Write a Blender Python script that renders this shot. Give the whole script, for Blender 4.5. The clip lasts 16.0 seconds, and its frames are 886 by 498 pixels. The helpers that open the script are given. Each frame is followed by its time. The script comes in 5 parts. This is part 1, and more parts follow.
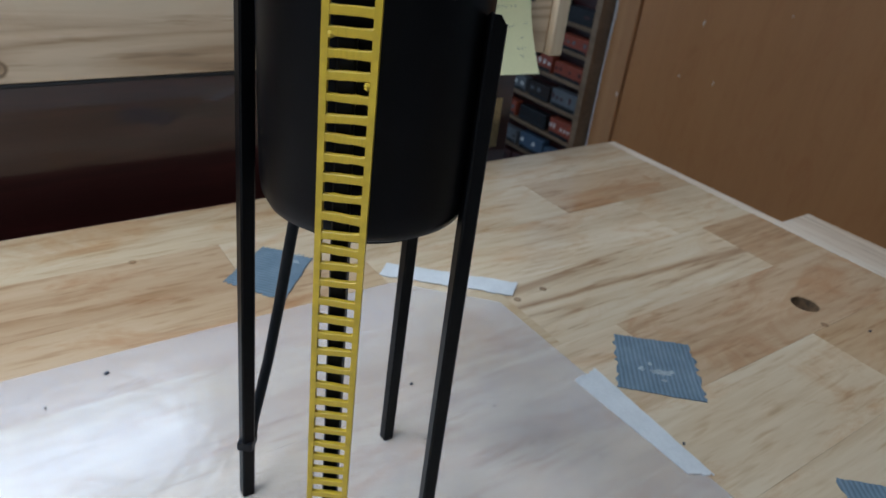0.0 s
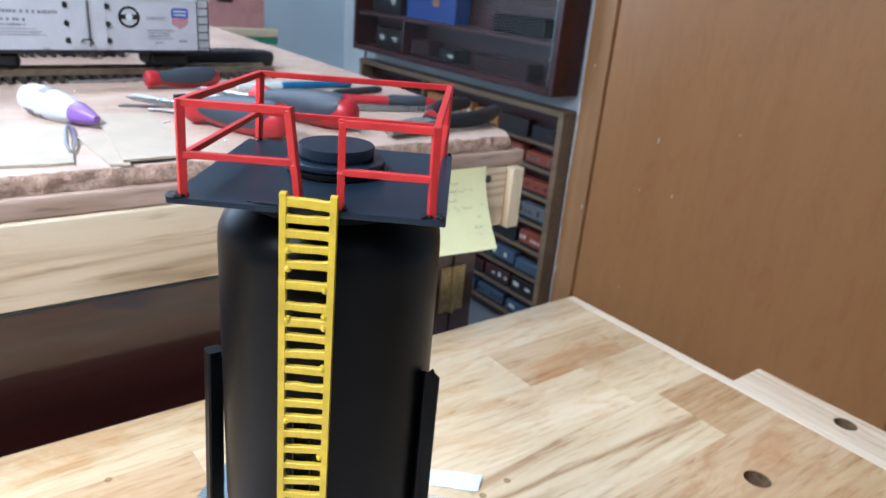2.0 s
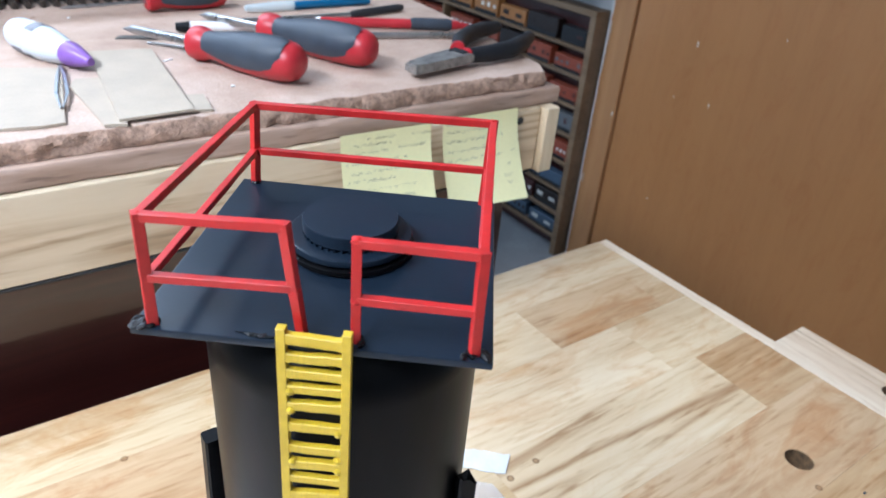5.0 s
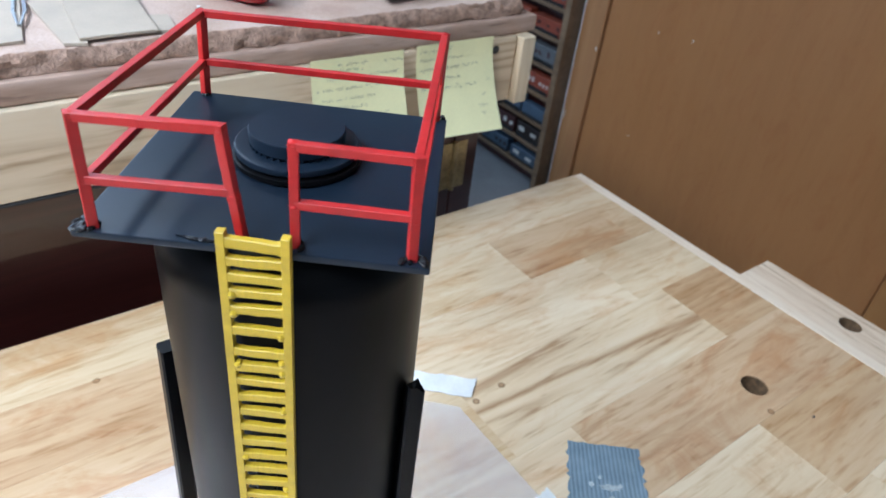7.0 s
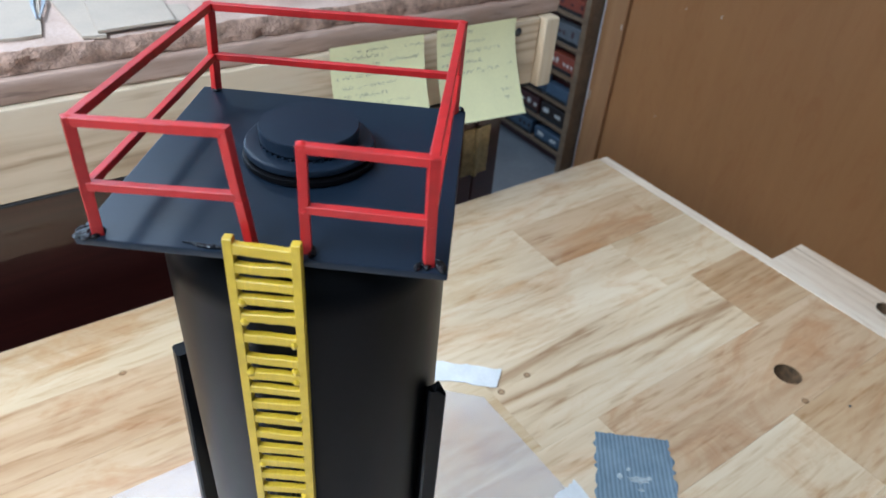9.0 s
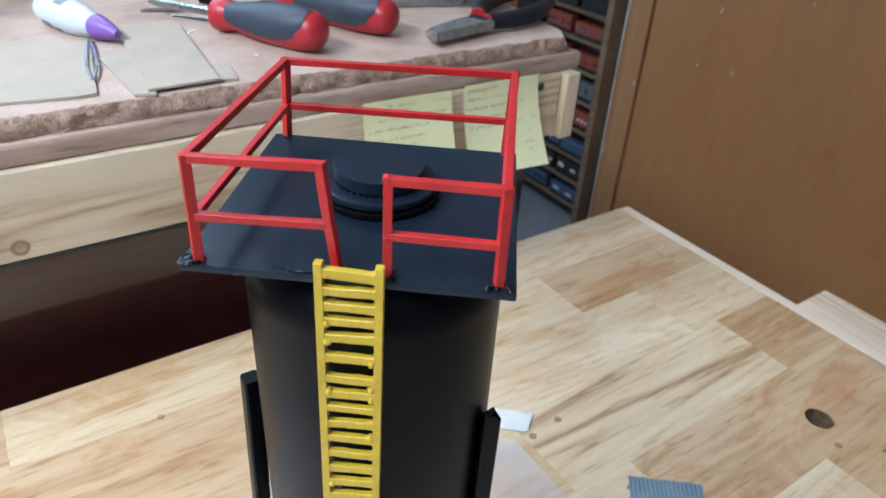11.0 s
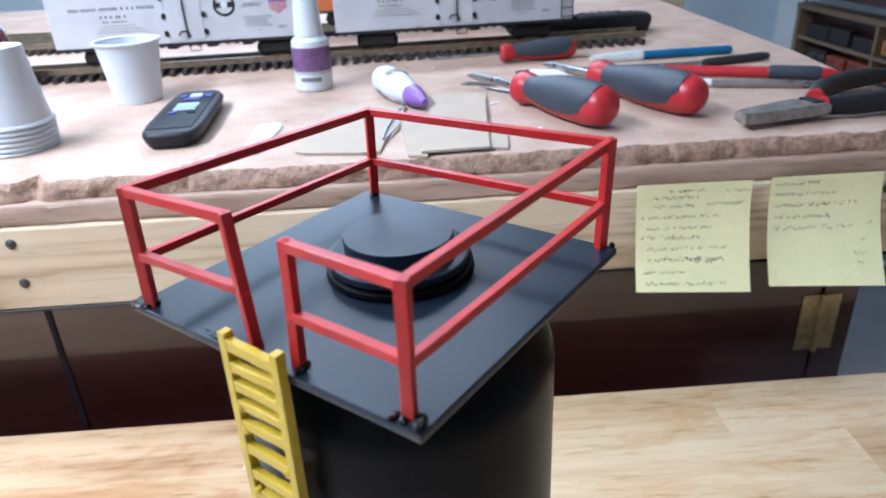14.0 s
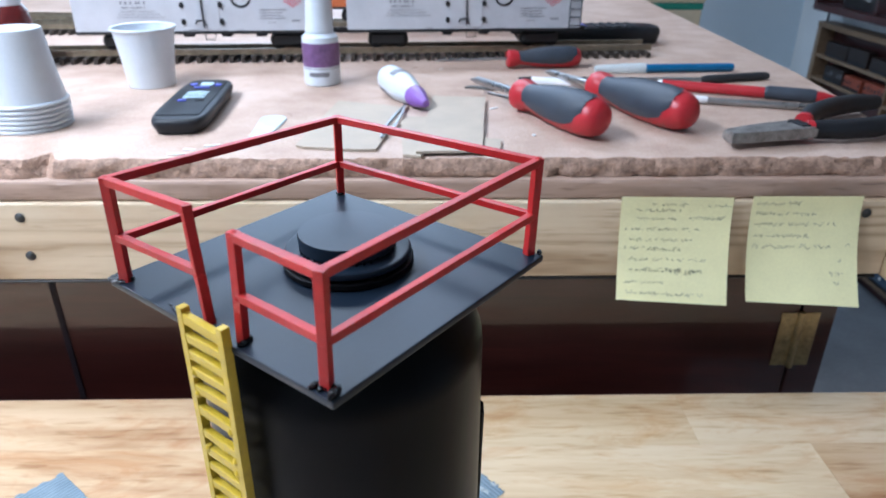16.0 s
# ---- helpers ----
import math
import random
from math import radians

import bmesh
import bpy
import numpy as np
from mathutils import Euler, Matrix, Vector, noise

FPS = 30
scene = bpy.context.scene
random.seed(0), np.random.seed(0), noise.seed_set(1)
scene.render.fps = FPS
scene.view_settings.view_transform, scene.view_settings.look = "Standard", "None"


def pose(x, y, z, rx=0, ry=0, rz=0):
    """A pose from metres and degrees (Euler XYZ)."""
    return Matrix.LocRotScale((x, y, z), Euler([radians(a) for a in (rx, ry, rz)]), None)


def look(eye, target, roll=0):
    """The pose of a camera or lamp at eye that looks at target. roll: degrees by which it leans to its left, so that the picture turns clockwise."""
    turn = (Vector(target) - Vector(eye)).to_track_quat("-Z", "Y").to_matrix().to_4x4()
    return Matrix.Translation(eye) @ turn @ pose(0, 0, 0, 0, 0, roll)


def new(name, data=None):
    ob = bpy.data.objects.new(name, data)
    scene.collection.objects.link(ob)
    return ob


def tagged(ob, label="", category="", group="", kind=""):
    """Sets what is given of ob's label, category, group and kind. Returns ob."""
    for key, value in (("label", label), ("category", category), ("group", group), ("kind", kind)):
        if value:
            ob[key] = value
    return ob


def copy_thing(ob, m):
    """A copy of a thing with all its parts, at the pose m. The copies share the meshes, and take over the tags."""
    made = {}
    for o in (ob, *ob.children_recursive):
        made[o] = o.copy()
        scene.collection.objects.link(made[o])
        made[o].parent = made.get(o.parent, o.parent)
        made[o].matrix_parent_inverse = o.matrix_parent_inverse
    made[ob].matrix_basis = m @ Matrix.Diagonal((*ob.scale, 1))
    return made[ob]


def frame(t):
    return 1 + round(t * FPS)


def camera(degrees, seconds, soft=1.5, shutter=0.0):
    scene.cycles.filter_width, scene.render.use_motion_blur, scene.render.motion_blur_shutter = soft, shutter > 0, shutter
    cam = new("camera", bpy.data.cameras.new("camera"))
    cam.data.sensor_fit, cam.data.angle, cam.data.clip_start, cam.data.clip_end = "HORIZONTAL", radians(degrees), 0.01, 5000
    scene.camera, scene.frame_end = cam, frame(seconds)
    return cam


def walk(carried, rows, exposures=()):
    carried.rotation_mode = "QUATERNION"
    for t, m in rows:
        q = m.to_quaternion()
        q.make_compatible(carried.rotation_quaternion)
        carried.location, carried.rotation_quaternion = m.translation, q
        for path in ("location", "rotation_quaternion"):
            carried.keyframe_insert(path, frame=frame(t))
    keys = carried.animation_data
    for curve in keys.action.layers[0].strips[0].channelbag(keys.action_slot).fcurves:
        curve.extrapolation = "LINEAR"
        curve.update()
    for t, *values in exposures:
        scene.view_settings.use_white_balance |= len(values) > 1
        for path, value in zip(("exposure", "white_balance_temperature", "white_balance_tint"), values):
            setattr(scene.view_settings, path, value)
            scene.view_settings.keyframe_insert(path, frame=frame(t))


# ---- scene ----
cam = camera(65.66, 16.0, soft=1.6)
cam.data.dof.use_dof, cam.data.dof.focus_distance, cam.data.dof.aperture_fstop = True, 0.2, 30.0
EXPOSURES = [(0, -0.48, 5680, 12), (0.5, -0.2, 5680, 12), (1.0, 0.32, 5780, 12), (1.5, 0.64, 5820, 13), (2.5, 0.82, 5850, 14), (3.5, 0.88, 5850, 14), (5.0, 0.68, 5800, 14), (8.0, 0.36, 5650, 12), (11.0, 0.32, 5750, 12), (12.0, 0.82, 5850, 14), (13.0, 0.75, 5830, 15), (14.0, 0.48, 5780, 16), (15.0, 0.34, 5750, 15), (16.0, 0.38, 5730, 15)]
PATH = [
    (0, (0.1004, 0.1105, 0.2367), (1.1603, 1.4986, -0.7378), 7.01),
    (0.5, (0.1012, 0.1071, 0.2661), (1.1975, 1.5249, -0.6215), 6.46),
    (1, (0.1018, 0.1089, 0.2926), (1.2345, 1.5515, -0.5050), 5.63),
    (1.5, (0.0997, 0.1100, 0.3026), (1.2453, 1.5667, -0.4495), 5.01),
    (2, (0.1062, 0.1114, 0.3161), (1.2625, 1.5723, -0.4110), 5.03),
    (2.5, (0.1174, 0.1217, 0.3297), (1.2788, 1.5872, -0.3798), 5.22),
    (3, (0.1320, 0.1309, 0.3375), (1.2979, 1.5889, -0.3801), 4.98),
    (3.5, (0.1363, 0.1347, 0.3379), (1.2984, 1.5654, -0.4386), 4.52),
    (4, (0.1451, 0.1503, 0.3348), (1.2887, 1.5791, -0.4721), 4.32),
    (4.5, (0.1297, 0.1629, 0.3358), (1.1955, 1.5932, -0.5690), 4.09),
    (5, (0.1353, 0.1632, 0.3441), (1.1819, 1.5374, -0.6639), 5.03),
    (7.5, (0.1421, 0.1530, 0.3406), (1.1864, 1.4013, -0.8219), 6.98),
    (8, (0.1451, 0.1549, 0.3433), (1.1897, 1.3962, -0.8262), 6.93),
    (8.5, (0.1447, 0.1595, 0.3426), (1.1678, 1.4082, -0.8381), 5.99),
    (8.7, (0.1455, 0.1600, 0.3396), (1.1257, 1.4246, -0.8604), 4.97),
    (10.8, (0.1342, 0.1551, 0.3489), (1.0927, 1.4967, -0.7831), 3.68),
    (11, (0.1284, 0.1548, 0.3419), (1.1072, 1.5295, -0.7314), 3.54),
    (11.5, (0.1160, 0.1553, 0.3221), (1.1748, 1.6466, -0.4871), 2.86),
    (12, (0.1154, 0.1587, 0.3203), (1.1924, 1.6564, -0.4523), 2.22),
    (12.5, (0.1249, 0.1581, 0.3224), (1.1617, 1.6840, -0.4500), 2.07),
    (13, (0.1601, 0.1640, 0.3186), (0.8090, 1.8545, -0.5306), -1.13),
    (13.5, (0.1951, 0.1586, 0.3220), (0.4290, 1.9390, -0.5587), -3.20),
    (14, (0.2073, 0.1626, 0.3256), (0.2742, 1.9597, -0.5495), -2.79),
    (14.5, (0.2107, 0.1606, 0.3265), (0.1806, 1.9597, -0.5467), -2.34),
    (15, (0.2082, 0.1514, 0.3279), (0.1752, 1.9504, -0.5454), -1.21),
    (15.5, (0.2081, 0.1476, 0.3327), (0.1926, 1.9433, -0.5478), -0.12),
    (16, (0.2220, 0.1461, 0.3337), (0.2597, 1.9406, -0.5484), 0.20),
]
walk(cam, [(t, look(eye, target, roll)) for t, eye, target, roll in PATH], EXPOSURES)

# ---- world and light ----
world = bpy.data.worlds.new("world")
scene.world = world
world.use_nodes = True
sky_nodes = world.node_tree.nodes
sky = sky_nodes.new("ShaderNodeTexSky")
sky.sky_type = "NISHITA"
sky.sun_disc = False
sky.sun_elevation, sky.sun_rotation = radians(35), radians(20)
sky_nodes["Background"].inputs["Strength"].default_value = 0.1
world.node_tree.links.new(sky.outputs[0], sky_nodes["Background"].inputs["Color"])


def area(name, where, target, sx, sy, power, colour):
    d = bpy.data.lights.new(name, "AREA")
    d.shape, d.size, d.size_y, d.energy, d.color = "RECTANGLE", sx, sy, power, colour
    ob = new(name, d)
    ob.matrix_world = look(where, target)
    return ob


# daylight in the opening of the north window, and the tubes under the ceiling
area("window_daylight", (-0.25, 3.12, 0.8), (-0.05, 0.6, 0.1), 1.35, 1.1, 15.0, (0.6, 0.81, 1.0))
area("tube_light", (-0.48, 0.38, 0.97), (-0.48, 0.38, 0), 0.24, 1.0, 24, (0.84, 0.935, 1.0))
area("tube_light", (-0.1, 1.85, 1.43), (-0.1, 1.85, 0), 1.2, 0.24, 16, (0.78, 0.91, 1.0))
area("tube_light", (0.0, -1.3, 1.43), (0.0, -1.3, 0), 1.2, 0.24, 1.5, (0.83, 0.935, 1.0))

# ---- mesh helpers ----


def box(bm, lo, hi, m=None):
    vs = [bm.verts.new((x, y, z)) for x in (lo[0], hi[0]) for y in (lo[1], hi[1]) for z in (lo[2], hi[2])]
    for f in ((0, 1, 3, 2), (4, 6, 7, 5), (0, 4, 5, 1), (2, 3, 7, 6), (0, 2, 6, 4), (1, 5, 7, 3)):
        bm.faces.new([vs[i] for i in f])
    if m is not None:
        bmesh.ops.transform(bm, matrix=m, verts=vs)
    return vs


def rbox(lo, hi, r, seg=2, m=None):
    """A box with rounded edges, as a bmesh of its own."""
    bm = bmesh.new()
    box(bm, lo, hi)
    bmesh.ops.bevel(bm, geom=bm.edges[:], offset=r, segments=seg, profile=0.5, affect="EDGES")
    if m is not None:
        bmesh.ops.transform(bm, matrix=m, verts=bm.verts)
    return bm


def boxed(lo, hi, m=None):
    bm = bmesh.new()
    box(bm, lo, hi, m)
    return bm


def lathe(profile, seg=32, m=None, a0=0.0, a1=360.0, bm=None):
    """Turns (radius, height) pairs round z; a part of a turn leaves a strip."""
    bm = bm or bmesh.new()
    full = a1 - a0 >= 359.9
    count = seg if full else seg + 1
    rings, made = [], []
    for r, z in profile:
        if r < 1e-7:
            ring = [bm.verts.new((0, 0, z))]
        else:
            ring = []
            for i in range(count):
                a = radians(a0 + (a1 - a0) * i / seg)
                ring.append(bm.verts.new((r * math.cos(a), r * math.sin(a), z)))
        made += ring
        rings.append(ring)
    for p, q in zip(rings, rings[1:]):
        for i in range(seg):
            j = (i + 1) % count
            if len(p) == 1 and len(q) == 1:
                continue
            if len(p) == 1:
                bm.faces.new((p[0], q[j], q[i]))
            elif len(q) == 1:
                bm.faces.new((p[i], p[j], q[0]))
            else:
                bm.faces.new((p[i], p[j], q[j], q[i]))
    if m is not None:
        bmesh.ops.transform(bm, matrix=m, verts=made)
    return bm


def tube(points, r, seg=12, bm=None):
    """A round bar along points; r is one radius or one for each point."""
    bm = bm or bmesh.new()
    pts = [Vector(p) for p in points]
    rr = r if isinstance(r, (list, tuple)) else [r] * len(pts)
    rings, side = [], None
    for i, p in enumerate(pts):
        way = (pts[min(i + 1, len(pts) - 1)] - pts[max(i - 1, 0)]).normalized()
        if side is None:
            side = way.orthogonal().normalized()
        side = (side - way * side.dot(way)).normalized()
        up = way.cross(side)
        rings.append([bm.verts.new(p + rr[i] * (math.cos(2 * math.pi * k / seg) * side + math.sin(2 * math.pi * k / seg) * up)) for k in range(seg)])
    for p, q in zip(rings, rings[1:]):
        for k in range(seg):
            bm.faces.new((p[k], p[(k + 1) % seg], q[(k + 1) % seg], q[k]))
    bm.faces.new(rings[0][::-1])
    bm.faces.new(rings[-1])
    return bm


def prism(poly, z0, z1, bm=None):
    """A flat slab with the outline poly."""
    bm = bm or bmesh.new()
    low = [bm.verts.new((x, y, z0)) for x, y in poly]
    top = [bm.verts.new((x, y, z1)) for x, y in poly]
    bm.faces.new(low[::-1])
    bm.faces.new(top)
    for i in range(len(poly)):
        j = (i + 1) % len(poly)
        bm.faces.new((low[i], low[j], top[j], top[i]))
    return bm


def plate_with_hole(lo, hi, cx, cy, r, seg=32):
    """A slab from lo to hi with a round hole right through it."""
    bm = bmesh.new()
    outer, inner = [], []
    for k in range(seg):
        a = 2 * math.pi * (k + 0.5) / seg
        c, s = math.cos(a), math.sin(a)
        tx = ((hi[0] if c > 0 else lo[0]) - cx) / c
        ty = ((hi[1] if s > 0 else lo[1]) - cy) / s
        t = min(tx, ty)
        outer.append((cx + t * c, cy + t * s))
        inner.append((cx + r * c, cy + r * s))
    # square corners, put where the ring comes nearest to them
    for x in (lo[0], hi[0]):
        for y in (lo[1], hi[1]):
            k = min(range(seg), key=lambda i: (outer[i][0] - x) ** 2 + (outer[i][1] - y) ** 2)
            outer[k] = (x, y)
    rings = {}
    for key, pts, z in (("ot", outer, hi[2]), ("it", inner, hi[2]), ("ob", outer, lo[2]), ("ib", inner, lo[2])):
        rings[key] = [bm.verts.new((x, y, z)) for x, y in pts]
    for k in range(seg):
        j = (k + 1) % seg
        for a, b in (("ot", "it"), ("it", "ib"), ("ib", "ob"), ("ob", "ot")):
            bm.faces.new((rings[a][k], rings[a][j], rings[b][j], rings[b][k]))
    return bm


def mesh_object(name, bm, mat, smooth=True):
    """Links a bmesh; smooth shading weighs normals by area, so that flat faces stay flat up to their rounded edges."""
    bmesh.ops.recalc_face_normals(bm, faces=bm.faces)
    normals = []
    if smooth:
        near = math.cos(radians(34))
        weighted = [f.normal * f.calc_area() for f in bm.faces]
        bm.faces.index_update()
        for f in bm.faces:
            for v in f.verts:
                n = Vector((0, 0, 0))
                for g in v.link_faces:
                    if g.normal.dot(f.normal) > near:
                        n += weighted[g.index]
                normals.append(n.normalized() if n.length > 0 else f.normal.copy())
    me = bpy.data.meshes.new(name)
    bm.to_mesh(me)
    bm.free()
    me.materials.append(mat)
    if smooth:
        me.shade_smooth()
        me.set_sharp_from_angle(angle=radians(34))
        me.normals_split_custom_set(normals)
    return new(name, me)


def part(name, bm, mat, parent, label="", smooth=True):
    ob = mesh_object(name, bm, mat, smooth)
    ob.parent = parent
    return tagged(ob, label)


def thing(name, m, label, category, group="", kind=""):
    ob = new(name)
    ob.empty_display_size = 0.02
    ob.matrix_world = m
    return tagged(ob, label, category, group, kind)


def structure(name, bm, mat, label="", category="", smooth=False):
    return tagged(mesh_object(name, bm, mat, smooth), label, category, kind="structure")


def along(a, b):
    """The pose whose z axis runs from a to b."""
    a, b = Vector(a), Vector(b)
    return Matrix.Translation(a) @ (b - a).to_track_quat("Z", "Y").to_matrix().to_4x4()


# ---- materials ----


def blank(name):
    m = bpy.data.materials.new(name)
    m.use_nodes = True
    nt = m.node_tree
    return m, nt, nt.nodes["Principled BSDF"]


def maths(nt, op, a, b=None):
    n = nt.nodes.new("ShaderNodeMath")
    n.operation = op
    for i, v in enumerate((a, b)):
        if v is None:
            continue
        if isinstance(v, (int, float)):
            n.inputs[i].default_value = v
        else:
            nt.links.new(v, n.inputs[i])
    return n.outputs[0]


def coords(nt, scale=(1, 1, 1), spread=17.0):
    """Places in the object's own metres, shifted for each object by chance."""
    tc, info = nt.nodes.new("ShaderNodeTexCoord"), nt.nodes.new("ShaderNodeObjectInfo")
    add = nt.nodes.new("ShaderNodeVectorMath")
    add.operation = "ADD"
    shift = maths(nt, "MULTIPLY", info.outputs["Random"], spread)
    nt.links.new(tc.outputs["Object"], add.inputs[0])
    nt.links.new(shift, add.inputs[1])
    mp = nt.nodes.new("ShaderNodeMapping")
    mp.inputs["Scale"].default_value = scale
    nt.links.new(add.outputs[0], mp.inputs["Vector"])
    return mp.outputs[0], info.outputs["Random"]


def noise_of(nt, vec, scale, detail=3.0, rough=0.55, twist=0.0):
    n = nt.nodes.new("ShaderNodeTexNoise")
    n.inputs["Scale"].default_value = scale
    n.inputs["Detail"].default_value = detail
    n.inputs["Roughness"].default_value = rough
    n.inputs["Distortion"].default_value = twist
    nt.links.new(vec, n.inputs["Vector"])
    return n.outputs["Fac"]


def ramp(nt, fac, stops):
    n = nt.nodes.new("ShaderNodeValToRGB")
    el = n.color_ramp.elements
    while len(el) < len(stops):
        el.new(0.5)
    for e, (pos, rgb) in zip(el, stops):
        e.position, e.color = pos, (*rgb, 1)
    nt.links.new(fac, n.inputs["Fac"])
    return n.outputs["Color"]


def relief(nt, bsdf, height, strength, distance):
    n = nt.nodes.new("ShaderNodeBump")
    n.inputs["Strength"].default_value = strength
    n.inputs["Distance"].default_value = distance
    nt.links.new(height, n.inputs["Height"])
    nt.links.new(n.outputs[0], bsdf.inputs["Normal"])


def surface(name, rgb, rough=0.5, metal=0.0, vary=0.14, size=25.0, bump=0.15, fine=300.0, depth=0.0004, coat=0.0, rvary=0.12, spec=0.5):
    """A painted, moulded or metal surface with broad stains and fine grain."""
    m, nt, b = blank(name)
    vec, chance = coords(nt)
    broad, grain = noise_of(nt, vec, size, 4), noise_of(nt, vec, fine, 2)
    mix = maths(nt, "ADD", maths(nt, "MULTIPLY", broad, 0.7), maths(nt, "MULTIPLY", grain, 0.3))
    lo = tuple(max(0.0, c * (1 - 2.2 * vary)) for c in rgb)
    hi = tuple(min(1.0, c * (1 + 2.2 * vary)) for c in rgb)
    nt.links.new(ramp(nt, mix, [(0.25, lo), (0.5, rgb), (0.75, hi)]), b.inputs["Base Color"])
    r = maths(nt, "ADD", maths(nt, "MULTIPLY", broad, 2 * rvary), rough - rvary)
    nt.links.new(r, b.inputs["Roughness"])
    b.inputs["Metallic"].default_value = metal
    b.inputs["Coat Weight"].default_value = coat
    b.inputs["Specular IOR Level"].default_value = spec
    if bump:
        relief(nt, b, grain, bump, depth)
    return m


def wood(name, dark, mid, light, axis="x", rough=0.45, size=1.0, contrast=1.0, tint=0.22, coat=0.0, knots=(), knot_size=1.0, spread=17.0, blotch=0.0, lines=0.0, coat_rough=0.15, dents_depth=0.1, dashes=0.0, coat_ior=1.5):
    """Planed wood with the grain along one axis: broad bands, fine fibres, pores, and knots where named."""
    m, nt, b = blank(name)
    i = "xyz".index(axis)
    stretch = [1.0, 1.0, 1.0]
    stretch[i] = 0.09
    vec, chance = coords(nt, stretch, spread)
    bands = noise_of(nt, vec, 38 * size, 5, 0.62, 1.6)
    fibres = noise_of(nt, vec, 420 * size, 3, 0.6, 0.4)
    broad = noise_of(nt, vec, 9 * size, 2, 0.5, 0.6)
    mix = maths(nt, "ADD", maths(nt, "MULTIPLY", bands, 0.5), maths(nt, "ADD", maths(nt, "MULTIPLY", fibres, 0.13), maths(nt, "MULTIPLY", broad, 0.37)))
    if lines:
        rings = maths(nt, "PINGPONG", maths(nt, "MULTIPLY", noise_of(nt, vec, 11 * size, 2, 0.4, 0.4), 30.0), 0.5)
        line = ramp(nt, rings, [(0.0, (1, 1, 1)), (0.14, (0.5, 0.5, 0.5)), (0.36, (0, 0, 0))])
        where = ramp(nt, noise_of(nt, vec, 17 * size, 2, 0.5), [(0.42, (0, 0, 0)), (0.62, (1, 1, 1))])
        pores = ramp(nt, noise_of(nt, vec, 300 * size, 2, 0.7), [(0.58, (0, 0, 0)), (0.74, (1, 1, 1))])
        drawn = maths(nt, "ADD", maths(nt, "MULTIPLY", maths(nt, "MULTIPLY", line, where), lines), maths(nt, "MULTIPLY", pores, 0.17))
        mix = maths(nt, "SUBTRACT", mix, drawn)
    if dashes:
        short = [1.0, 1.0, 1.0]
        short[i] = 0.16
        vec3, _ = coords(nt, short, 23.0)
        dash = ramp(nt, noise_of(nt, vec3, 230, 1, 0.5, 0.3), [(0.6, (0, 0, 0)), (0.74, (1, 1, 1))])
        streak = ramp(nt, noise_of(nt, vec, 75 * size, 3, 0.6, 2.2), [(0.3, (1, 1, 1)), (0.5, (0, 0, 0))])
        mix = maths(nt, "SUBTRACT", mix, maths(nt, "ADD", maths(nt, "MULTIPLY", dash, dashes), maths(nt, "MULTIPLY", streak, dashes * 0.8)))
    for k in knots:
        d = nt.nodes.new("ShaderNodeVectorMath")
        d.operation = "DISTANCE"
        tc = nt.nodes.new("ShaderNodeTexCoord")
        nt.links.new(tc.outputs["Object"], d.inputs[0])
        d.inputs[1].default_value = k
        wob = maths(nt, "ADD", d.outputs["Value"], maths(nt, "MULTIPLY", maths(nt, "SUBTRACT", bands, 0.5), 0.006 * knot_size))
        ring = ramp(nt, maths(nt, "DIVIDE", wob, 0.0105 * knot_size), [(0.0, (0.2, 0.2, 0.2)), (0.5, (0.17, 0.17, 0.17)), (0.62, (0.8, 0.8, 0.8)), (0.72, (0.7, 0.7, 0.7)), (0.82, (0.15, 0.15, 0.15)), (1.0, (0, 0, 0))])
        mix = maths(nt, "SUBTRACT", mix, ring)
    h = 0.17 / contrast
    rgb = ramp(nt, mix, [(0.5 - 2.1 * h, tuple(c * 0.55 for c in dark)), (0.5 - h, dark), (0.5, mid), (0.5 + h, light)])
    if blotch:
        half_way = [1.0, 1.0, 1.0]
        half_way[i] = 0.35
        vec2, _ = coords(nt, half_way, 31.0)
        patch = ramp(nt, noise_of(nt, vec2, 22, 8, 0.72, 1.4), [(0.5, (0, 0, 0)), (0.66, (1, 1, 1))])
        blend = nt.nodes.new("ShaderNodeMix")
        blend.data_type, blend.blend_type = "RGBA", "MULTIPLY"
        nt.links.new(maths(nt, "MULTIPLY", patch, blotch), blend.inputs["Factor"])
        nt.links.new(rgb, blend.inputs["A"])
        blend.inputs["B"].default_value = (0.82, 0.6, 0.4, 1)
        rgb = blend.outputs["Result"]
    hs = nt.nodes.new("ShaderNodeHueSaturation")
    nt.links.new(rgb, hs.inputs["Color"])
    nt.links.new(maths(nt, "ADD", maths(nt, "MULTIPLY", chance, tint), 1.0 - tint * 0.6), hs.inputs["Value"])
    nt.links.new(maths(nt, "ADD", maths(nt, "MULTIPLY", chance, -0.1), 0.99), hs.inputs["Saturation"])
    nt.links.new(hs.outputs[0], b.inputs["Base Color"])
    nt.links.new(maths(nt, "ADD", maths(nt, "MULTIPLY", bands, 0.2), rough - 0.1), b.inputs["Roughness"])
    b.inputs["Coat Weight"].default_value = coat
    b.inputs["Coat Roughness"].default_value = coat_rough
    b.inputs["Coat IOR"].default_value = coat_ior
    relief(nt, b, fibres, 0.25, 0.0004)
    if coat > 0.5 and dents_depth:
        plain, _ = coords(nt)
        dents = nt.nodes.new("ShaderNodeBump")
        dents.inputs["Strength"].default_value, dents.inputs["Distance"].default_value = dents_depth, 0.002
        nt.links.new(noise_of(nt, plain, 45, 3), dents.inputs["Height"])
        nt.links.new(dents.outputs[0], b.inputs["Coat Normal"])
    return m


